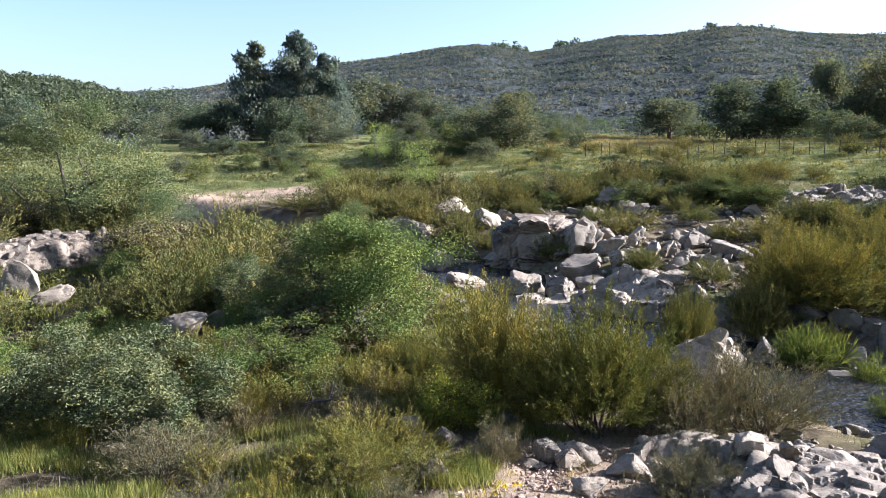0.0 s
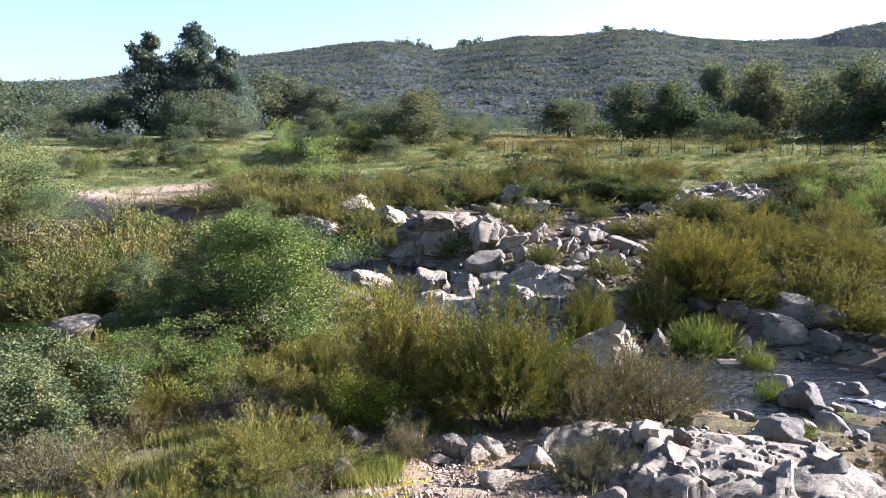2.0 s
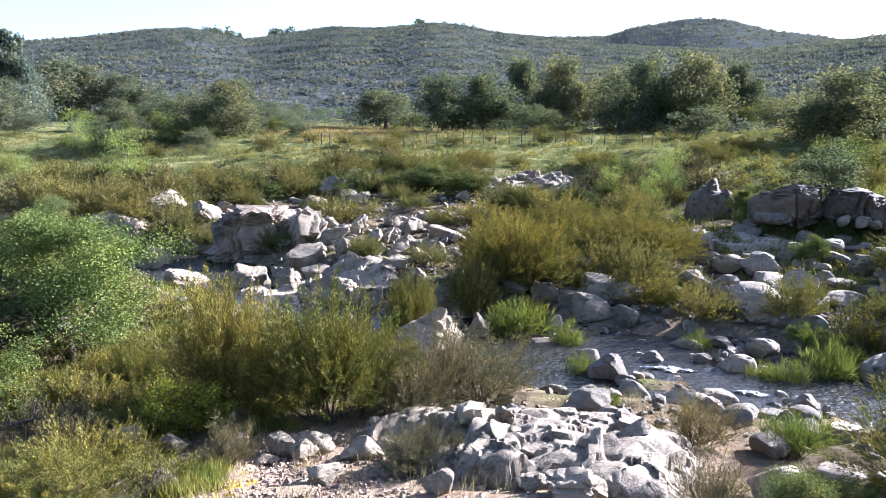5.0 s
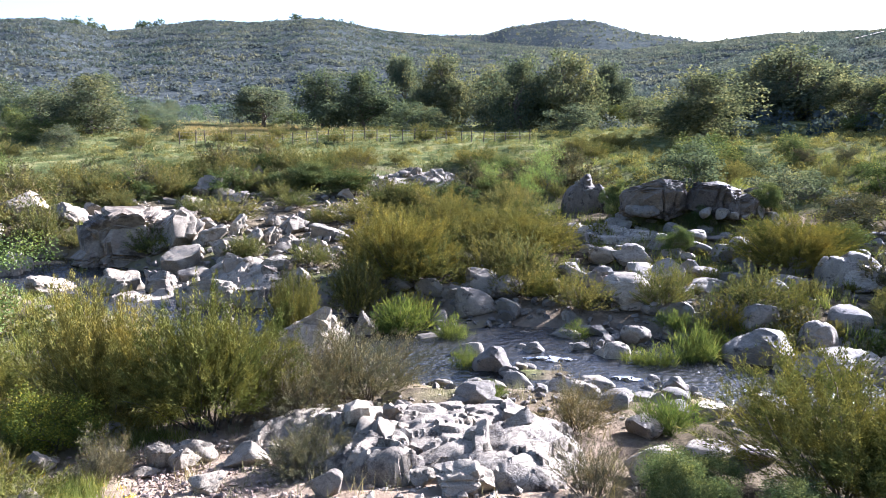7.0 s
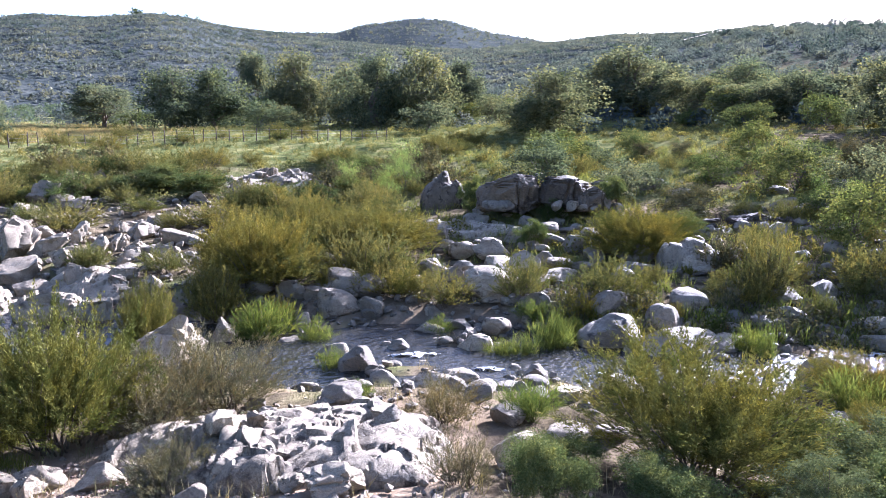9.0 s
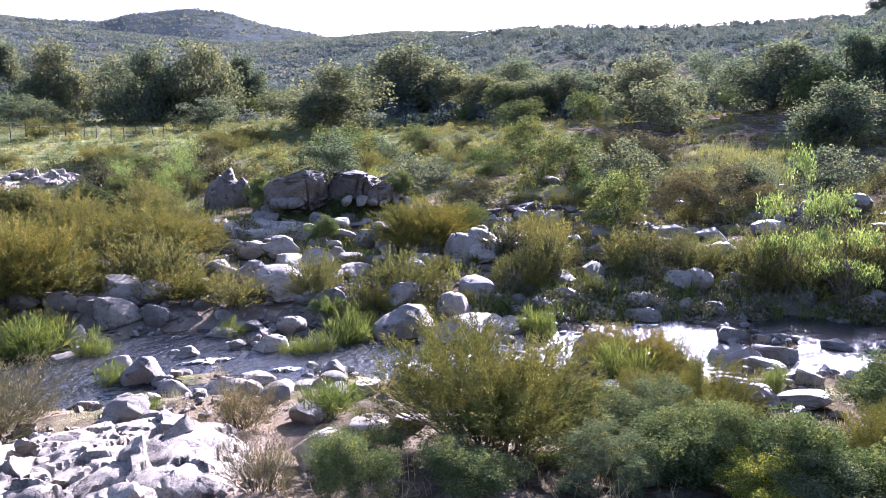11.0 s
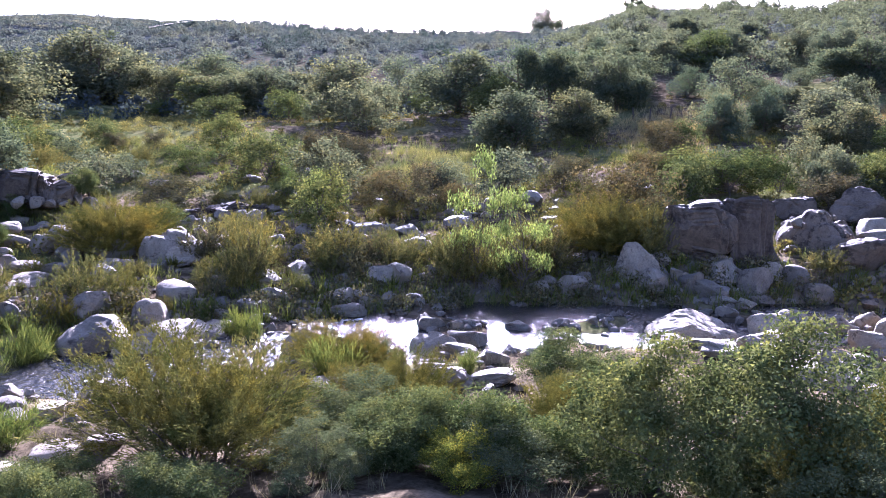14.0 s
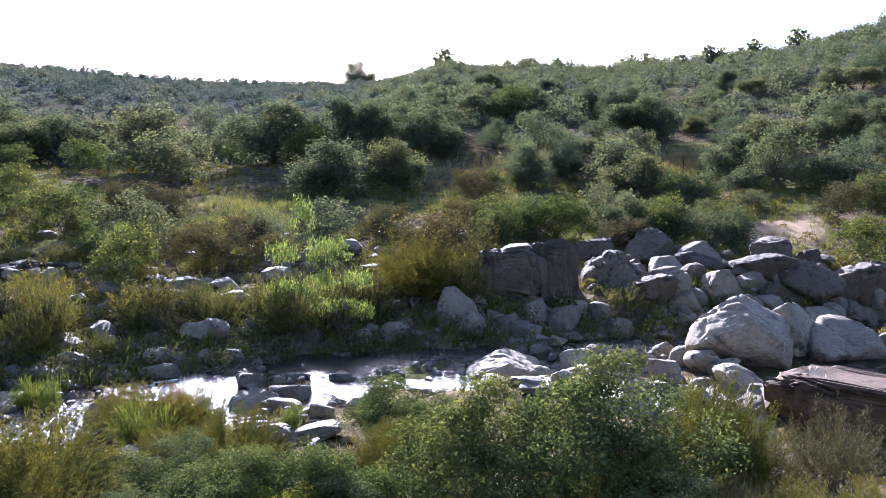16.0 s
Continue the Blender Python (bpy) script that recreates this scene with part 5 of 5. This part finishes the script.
for b, d, w, h in OAK_TREES + OAK_TREES_MORE + OAK2_TREES + OAK2_TREES_MORE:
    w = w * 0.75 if b > 88 else w
    plant("oak_tree", (OAK_KINDS + OLIVES)[int(rng.integers(3 if 15 < b < 60 else 5))], "dark evergreen oak with a rounded crown", "tree", "evergreen oaks", b, d, w * 1.1, max(h, 4.0, 0.72 * w), "trunk")
r_wood = np.random.default_rng(43)
for _ in range(16):
    b, d = r_wood.uniform(-29, 12), r_wood.uniform(112, 175)
    w = r_wood.uniform(5, 10)
    plant("oak_tree", (OAK_KINDS + OLIVES)[int(r_wood.integers(5))], "evergreen oak behind the meadow", "tree", "oaks behind the meadow", b, d, w, w * r_wood.uniform(0.65, 0.95), "trunk")
r_wood = np.random.default_rng(44)
for _ in range(64):
    b, d = r_wood.uniform(86, 125), r_wood.uniform(70, 150)
    if not clearing(b, d):
        w = r_wood.uniform(2.5, 6)
        plant("oak_tree", (OAK_KINDS + OLIVES)[int(r_wood.integers(5))], "evergreen oak on the steep wooded hillside", "tree", "oaks of the hillside", b, d, w, w * r_wood.uniform(0.7, 1.0), "trunk")
def spire(x, y, top, wide, steps):
    """Blobs of a tall narrow crown that tapers upwards."""
    r = np.random.default_rng(int(100 * abs(x)) + steps)
    return [(x + r.uniform(-0.04, 0.04), y + r.uniform(-0.06, 0.06), top * (0.22 + 0.74 * k / (steps - 1)), wide * (1 - 0.78 * (k / (steps - 1)) ** 1.2) * r.uniform(0.8, 1.15), 0.09) for k in range(steps)]


GUM_TREE = leafy_mesh(spire(-0.24, 0, 0.87, 0.24, 8) + spire(0.07, 0.04, 1.0, 0.29, 10) + spire(0.27, -0.06, 0.8, 0.22, 8) + [(-0.05, -0.1, 0.18, 0.36, 0.12), (0.1, 0.1, 0.3, 0.34, 0.14)],
                      42000, 0.026, 0.42, GUM, 95, trunk=0.03, base=0.05, clump=(0.34, 0.58), simple=True, limbed=True)
plant("gum_tree", GUM_TREE, "tall blue-green gum tree with several tops", "tree", "", -11.2, 140, 15.0, 17.2, "trunk", turn=11.0)


def open_ground(b, d):
    """Sand bar, rock sheets and boulder groups that no bush hides."""
    for b0, b1, d0, d1 in ((111, 124, 12.5, 24), (-22, -8, 42, 77), (-31, -23, 27, 44), (-21, -15, 24, 31), (23.5, 31, 54, 67), (37, 51, 35, 48), (7, 24, 30, 56), (24, 34, 9, 16.5), (18, 26, 10, 16)):
        if b0 < b < b1 and d0 < d < d1:
            return True
    return False


def bare_slope(b, d):
    """The sandy slope above the shaded boulders, and the ground before it."""
    return 110.8 < b < 117 and 42 < d < 58


def near_open(b, d):
    """Low grass in front of the big dark shrub, and the stony patch by the outcrop."""
    return (-32 < b < -19 and d < 17.2) or (b > 3 and d < 16)


def thicket(count, name, kinds, label, group, bearings, reach, width, tall, seed, keep_off=None):
    """Single bushes strewn over a stretch of ground, none of them in the water."""
    r = np.random.default_rng(seed)
    done = 0
    while done < count:
        b, d = r.uniform(*bearings), math.sqrt(r.uniform(reach[0] ** 2, reach[1] ** 2))
        s, level, half = (float(v) for v in river(d * math.sin(radians(b)), d * math.cos(radians(b))))
        if s < half + 0.5 or open_ground(b, d) or (keep_off and keep_off(b, d)):
            continue
        w = r.uniform(*width)
        plant(name, kinds[int(r.integers(len(kinds)))], label, "shrub", group, b, d, w, w * r.uniform(*tall))
        done += 1


thicket(70, "broom_shrub", BROOMS_FAR, "yellow-green broom-like shrub on the upper bank", "shrubs of the upper bank", (-32, -1), (27, 60), (1.6, 4.0), (0.55, 0.8), 1)
thicket(30, "leafy_shrub", DARKS_FAR[:2], "rounded green shrub on the upper bank", "shrubs of the upper bank", (-32, -2), (22, 50), (1.5, 3.2), (0.55, 0.85), 2)
thicket(22, "leafy_shrub", FRESH_BUSHES, "fresh green leafy shrub on the upper bank", "shrubs of the upper bank", (-32, -8), (20, 44), (1.4, 3.0), (0.55, 0.8), 21)
thicket(80, "broom_shrub", BROOMS_FAR, "olive broom-like shrub below the meadow", "shrubs below the meadow", (-9, 38), (50, 70), (1.2, 3.8), (0.4, 0.7), 3)
thicket(34, "dry_shrub", GREYS_FAR, "brownish dry shrub below the meadow", "shrubs below the meadow", (-12, 40), (50, 72), (1.5, 3.5), (0.5, 0.8), 4)
thicket(48, "broom_shrub", BROOMS_FAR, "olive broom-like shrub on the stony slope", "shrubs of the slope", (46, 96), (32.5, 62), (1.0, 2.6), (0.6, 0.95), 5, clearing)
thicket(40, "leafy_shrub", DARKS_FAR, "dark rounded shrub on the stony slope", "shrubs of the slope", (44, 98), (40, 72), (1.5, 4.5), (0.6, 0.9), 6, clearing)
thicket(22, "leafy_shrub", DARKS_FAR, "dark rounded shrub above the boulders", "shrubs of the slope", (92, 123), (47, 72), (1.5, 3.6), (0.6, 0.9), 7, bare_slope)
thicket(58, "dry_shrub", GREYS_LOW, "low grey-brown heath shrub", "low shrubs on the near bank", (-33, 8), (10, 22), (0.6, 1.4), (0.45, 0.7), 8, near_open)
thicket(60, "broom_shrub", BROOMS_LOW, "low yellow-green shrub on the near bank", "low shrubs on the near bank", (-33, 6), (11, 25), (0.6, 1.5), (0.5, 0.8), 9, near_open)
thicket(20, "leafy_shrub", DARKS[:1] + [DARKS_BIG], "leafy grey-green bush on the near bank", "low shrubs on the near bank", (60, 110), (9.5, 14.5), (0.9, 2.0), (0.5, 0.75), 10)
thicket(12, "dry_shrub", GREYS_NEAR, "dry brownish bush on the near bank", "low shrubs on the near bank", (104, 124), (10.5, 17), (0.9, 1.8), (0.5, 0.75), 22)
thicket(9, "broom_shrub", BROOMS[1:2], "olive twiggy bush on the near bank", "low shrubs on the near bank", (66, 124), (9.5, 17.5), (1.0, 2.2), (0.6, 0.9), 11)
thicket(20, "leafy_shrub", DARKS_FAR[::2], "tall dark bush above the shaded boulders", "bushes above the boulders", (93, 117), (46, 54.5), (1.8, 3.6), (0.8, 1.1), 19, bare_slope)
thicket(40, "leafy_shrub", DARKS_FAR[::2], "big dark bush along the edge of the wood", "bushes along the wood", (12, 62), (98, 150), (4.0, 8.0), (0.45, 0.7), 13, clearing)
thicket(16, "leafy_shrub", DARKS_FAR[::2], "big dark bush along the edge of the wood", "bushes along the wood", (-28, 8), (118, 170), (4.0, 9.0), (0.45, 0.7), 14, clearing)
thicket(24, "leafy_shrub", DARKS_FAR[::2], "big dark bush on the southern slope", "bushes along the wood", (58, 96), (75, 125), (3.5, 7.5), (0.5, 0.8), 15, clearing)
thicket(34, "leafy_shrub", DARKS_FAR[::2], "rounded bush standing in the meadow", "bushes of the meadow", (-26, 10), (76, 118), (1.4, 4.5), (0.55, 0.8), 16)
thicket(26, "broom_shrub", BROOMS_FAR, "olive bush standing in the meadow", "bushes of the meadow", (-10, 50), (72, 96), (1.2, 3.2), (0.5, 0.7), 17)
thicket(34, "dry_shrub", GREYS_FAR + BROOMS_FAR[:2], "shaded olive shrub at the foot of the far bank", "shrubs of the far bank", (58, 94), (29.5, 35), (1.0, 2.4), (0.7, 1.1), 18)
thicket(22, "broom_shrub", BROOMS_LOW, "small yellow-green shrub between boulders", "shrubs of the far bank", (25, 62), (26.5, 36), (0.6, 1.5), (0.6, 0.9), 23)
thicket(30, "broom_shrub", BROOMS_FAR, "yellow-green broom-like shrub by the far pool", "shrubs of the far bank", (23, 37), (31, 52), (1.5, 3.2), (0.55, 0.75), 12)
thicket(24, "leafy_shrub", DARKS_FAR[:1], "green leafy bush below the meadow", "shrubs below the meadow", (6, 36), (50, 66), (1.5, 3.4), (0.45, 0.7), 20)


def scrub(name, label, count, where, size, mat, leaf_count, seed, category, leaf=0.3, tall=0.85):
    """Far bushes that nobody could count: domes of a few leaf sprays each, in one mesh."""
    r = np.random.default_rng(seed)
    P = np.array([where(r) for _ in range(count)])
    x, y = P[:, 1] * np.sin(np.radians(P[:, 0])), P[:, 1] * np.cos(np.radians(P[:, 0]))
    s = r.uniform(*size, len(P)) * r.uniform(0.6, 1.3, len(P))
    c = np.repeat(np.column_stack([x, y, land(x, y)]), leaf_count, 0)
    ss = np.repeat(s, leaf_count)[:, None]
    n = unit(r.normal(size=(len(c), 3)))
    n[:, 2] = np.abs(n[:, 2])
    pts = c + n * ss * (1, 1, tall * 1.6) * r.uniform(0.3, 1.0, (len(c), 1)) ** 0.5 * 0.5
    al = n * 0.6 + r.normal(size=n.shape) * 0.7
    v, f = leaves(pts - unit(al) * ss * leaf * 0.5, al, ss[:, 0] * leaf, ss[:, 0] * leaf * 0.4, True)
    tagged(new(name, mesh(name, v, f, mat, False)), label, category, kind="stuff")


def on_main(r):
    """Bushes in ragged rows that follow the contours of the far hill."""
    while True:
        b, d = r.uniform(-24, 62), 330 + 580 * r.uniform(0, 1) ** 0.8
        row = (d / 42.0 + 0.35 * math.sin(b * 0.5) + 0.2 * math.sin(b * 1.7 + d * 0.02)) % 1
        if row < 0.4 or r.uniform() < 0.3:
            return b, d


def wood(bearings, reach):
    def where(r):
        while True:
            b, d = r.uniform(*bearings), math.sqrt(r.uniform(reach[0] ** 2, reach[1] ** 2))
            if not clearing(b, d) and not (-22 < b < -8 and 42 < d < 77) and not (24.5 < b < 30.5 and 55 < d < 65):
                return b, d
    return where


scrub("hill_scrub", "dark bushes in contour rows on the far hill", 76000, on_main, (1.2, 2.9), HAZY_SCRUB, 5, 11, "scrub", 0.5)
scrub("blue_hill_scrub", "sparse bushes on the farthest hill", 3000, wood((26, 54), (850, 1600)), (3.0, 6.0), HAZY_SCRUB, 7, 19, "scrub", 0.5)
scrub("valley_scrub", "mixed bushes behind the meadow", 1600, wood((-28, 82), (118, 330)), (1.6, 4.5), HAZY_SCRUB, 150, 12, "scrub", 0.11)
scrub("orchard", "pale olive bushes at the foot of the hill", 800, wood((2, 40), (150, 330)), (1.6, 3.4), OLIVE, 90, 20, "scrub", 0.13)
scrub("south_scrub", "bushes on the sunny southern slope", 2200, wood((46, 90), (95, 425)), (1.6, 4.0), HAZY_SCRUB, 80, 13, "scrub", 0.17)
scrub("right_wood", "dense evergreen woodland on the steep hillside", 950, wood((84, 125), (108, 265)), (2.0, 5.0), OAKLEAF, 300, 14, "woodland", 0.08)
scrub("right_bushes", "olive bushes between the trees of the hillside", 620, wood((84, 125), (72, 250)), (1.2, 3.4), HAZY_SCRUB, 180, 24, "woodland", 0.11)
scrub("left_wood", "dense evergreen woodland on the low hill", 1000, wood((-36, -15), (170, 335)), (3.0, 7.0), OAKLEAF, 200, 15, "woodland", 0.12)
scrub("ridge_trees", "small trees dotted along the skyline", 60, lambda r: (r.choice([r.uniform(16.5, 25), r.uniform(3.5, 6), r.uniform(8, 9.5)]), r.uniform(880, 900)), (6, 11), OAKLEAF, 60, 25, "trees", 0.22, 1.2)
scrub("crest_trees", "trees along the crest of the steep hillside", 40, lambda r: (r.uniform(88, 122), r.uniform(250, 264)), (3, 7), OAKLEAF, 130, 26, "trees", 0.2, 1.1)
scrub("meadow_weeds", "coarse green herbs in the meadow", 2600, wood((-30, 62), (58, 110)), (0.4, 1.3), MEADOW, 60, 16, "herbs", 0.13, 0.6)
scrub("slope_weeds", "low olive herbs on the stony slope", 1300, wood((40, 122), (33, 95)), (0.4, 1.3), HEATH, 100, 17, "herbs", 0.13, 0.7)
scrub("bank_weeds", "low herbs along the upper river", 900, wood((-33, 4), (22, 64)), (0.4, 1.1), HEATH, 110, 18, "herbs", 0.12, 0.7)


def blades(name, label, count, where, height, mat, seed, thick=1.0):
    """Grass: bent single blades in tufts."""
    r = np.random.default_rng(seed)
    P = np.array([where(r) for _ in range(count // 14)])
    x, y = P[:, 1] * np.sin(np.radians(P[:, 0])), P[:, 1] * np.cos(np.radians(P[:, 0]))
    x, y = (np.repeat(v, 14) + r.normal(size=len(v) * 14) * 0.13 for v in (x, y))
    pts = np.column_stack([x, y, land(x, y)])
    al = np.column_stack([r.normal(size=(len(pts), 2)) * 0.35, np.ones(len(pts))])
    ln = r.uniform(*height, len(pts))
    v, f = leaves(pts, al, ln, (0.008 + ln * 0.014) * thick, True)
    tagged(new(name, mesh(name, v, f, mat, False)), label, "grass", kind="stuff")


def grassy(r):
    """Patches of grass between the shrubs, with bare stony ground left open."""
    while True:
        b, d = r.uniform(-34, 12), r.uniform(9.5, 22)
        x, y = d * math.sin(radians(b)), d * math.cos(radians(b))
        if waves(x, y, 0.9, 21) > 0.1 and not (b > 3.5 and d < 15.5):
            return b, d


blades("grass", "tufts of green grass on the near bank", 80000, grassy, (0.1, 0.4), GRASS, 21, 0.7)
blades("dry_grass", "straw-coloured dry grass tufts", 16000, lambda r: (r.uniform(-32, 120), r.uniform(10, 26)), (0.15, 0.5), STRAW, 22, 0.4)
blades("meadow_grass", "rough meadow grass beyond the river", 80000, lambda r: (r.uniform(-30, 64), r.uniform(62, 112)), (0.2, 0.6), MEADOW, 23)
blades("slope_grass", "dry grass between the rocks of the slope", 50000, lambda r: (r.uniform(36, 122), r.uniform(31, 75)), (0.25, 0.7), GRASS, 24)
blades("bank_grass", "grass along the upper river", 30000, lambda r: (r.uniform(-33, 6), r.uniform(20, 50)), (0.25, 0.6), GRASS, 25)
blades("sedge", "dark green sedge along the far water's edge", 7000, far_edge, (0.3, 0.9), REED, 29)
scrub("edge_weeds", "low olive herbs along the far water's edge", 260, far_edge, (0.5, 1.3), GREYLEAF, 140, 30, "herbs", 0.1, 0.8)
blades("clearing_grass", "pale dry grass in the clearing of the hillside", 16000, lambda r: (r.normal(92.5, 1.8), r.normal(77, 5)) if r.uniform() < 0.55 else (r.normal(108, 1.9), r.normal(85, 4)), (0.3, 0.9), STRAW, 27)
blades("glade_grass", "sunlit green grass of a glade on the slope", 14000, lambda r: (r.normal(77, 3), r.normal(61, 5)), (0.3, 0.8), MEADOW, 31)
blades("field_grass", "pale dry grass of the upper field", 22000, lambda r: (r.normal(14, 4), r.normal(108, 9)), (0.25, 0.7), STRAW, 28)
blades("yellow_flowers", "small yellow wild flowers in the grass", 2600, lambda r: (r.uniform(-30, 6), r.uniform(9.5, 15)), (0.05, 0.1), BLOSSOM, 26)


# ---- fence along the meadow ----
def fence():
    ob = thing("fence", "old wire fence on weathered wooden posts", "fence")
    me = mesh("post", *tubes([(np.array([(0, 0, -0.2), (0, 0, 0.6), (0.01, 0, 1.35)]), (0.06, 0.055, 0.05))], 6), POST)
    tops = []
    for i in range(30):
        b = 10.5 + 0.86 * i + rng.uniform(-0.15, 0.15)
        x, y, z = spot(b, 84 + 0.03 * (b - 20) ** 2 * 0.2)
        p = part("post", me, ob)
        p.matrix_basis = pose(x, y, z, rng.uniform(-5, 5), rng.uniform(-5, 5), rng.uniform(0, 360))
        tops.append((x, y, z))
    for h in (0.45, 0.8, 1.15):
        line = np.array([(x, y, z + h) for x, y, z in tops])
        part("wire", mesh("wire", *tubes([(line, [0.008] * len(line))], 3), WIRE), ob)


fence()


def far_fence():
    ob = thing("fence", "wooden posts of an old fence in the clearing", "fence")
    me = mesh("post", *tubes([(np.array([(0, 0, -0.2), (0, 0, 0.6), (0.01, 0, 1.4)]), (0.07, 0.065, 0.06))], 6), POST)
    for b in (84.5, 86, 88.2, 90.5, 91.6, 93, 103.5, 106, 107.5):
        x, y, z = spot(b, 82)
        part("post", me, ob).matrix_basis = pose(x, y, z, rng.uniform(-6, 6), rng.uniform(-6, 6), 0)


far_fence()


def dirt_track():
    """A pale track that climbs the southern hill."""
    u = np.linspace(0, 1, 60)
    b, d = 56.5 + 7.5 * u, 330 + 140 * u
    v, f = [], []
    for i in range(60):
        for side in (-3.5, 3.5):
            x, y = (d[i] + side) * math.sin(radians(b[i])), (d[i] + side) * math.cos(radians(b[i]))
            v.append((x, y, float(land(x, y)) + 1.6))
    for i in range(59):
        f.append((2 * i, 2 * i + 1, 2 * i + 3, 2 * i + 2))
    tagged(new("track", mesh("track", v, f, TRACK)), "pale dirt track climbing the southern hill", "track", kind="structure")


dirt_track()


def fallen_branch(bearing, d, length, seed):
    """Dead grey branches lying in the scrub."""
    global rng
    keep, rng = rng, np.random.default_rng(seed)
    ob = thing("fallen_branch", "bare dark dead branch lying in the scrub", "branch")
    x, y, z = spot(bearing, d)
    ob.location = (x, y, z)
    main = bent((-length / 2, 0, 0.12), (1, 0.2, 0.12), length, 8, 0.15)
    part("limb", mesh("limb", *tubes([(main, np.linspace(0.07, 0.02, 9))], 6), BARK), ob)
    for i in range(9):
        p = main[int(rng.integers(2, 8))]
        side = bent(p, rng.normal(size=3) * (1, 1, 0.5) + (0.4, 0, 0.6), length * rng.uniform(0.25, 0.5), 5, 0.25)
        part("twig", mesh("twig", *tubes([(side, np.linspace(0.025, 0.006, 6))], 4), BARK), ob)
    rng = keep


fallen_branch(-11.6, 17.5, 2.2, 3)
fallen_branch(-9.8, 18.2, 1.6, 4)
fallen_branch(91.5, 12.5, 1.2, 5)
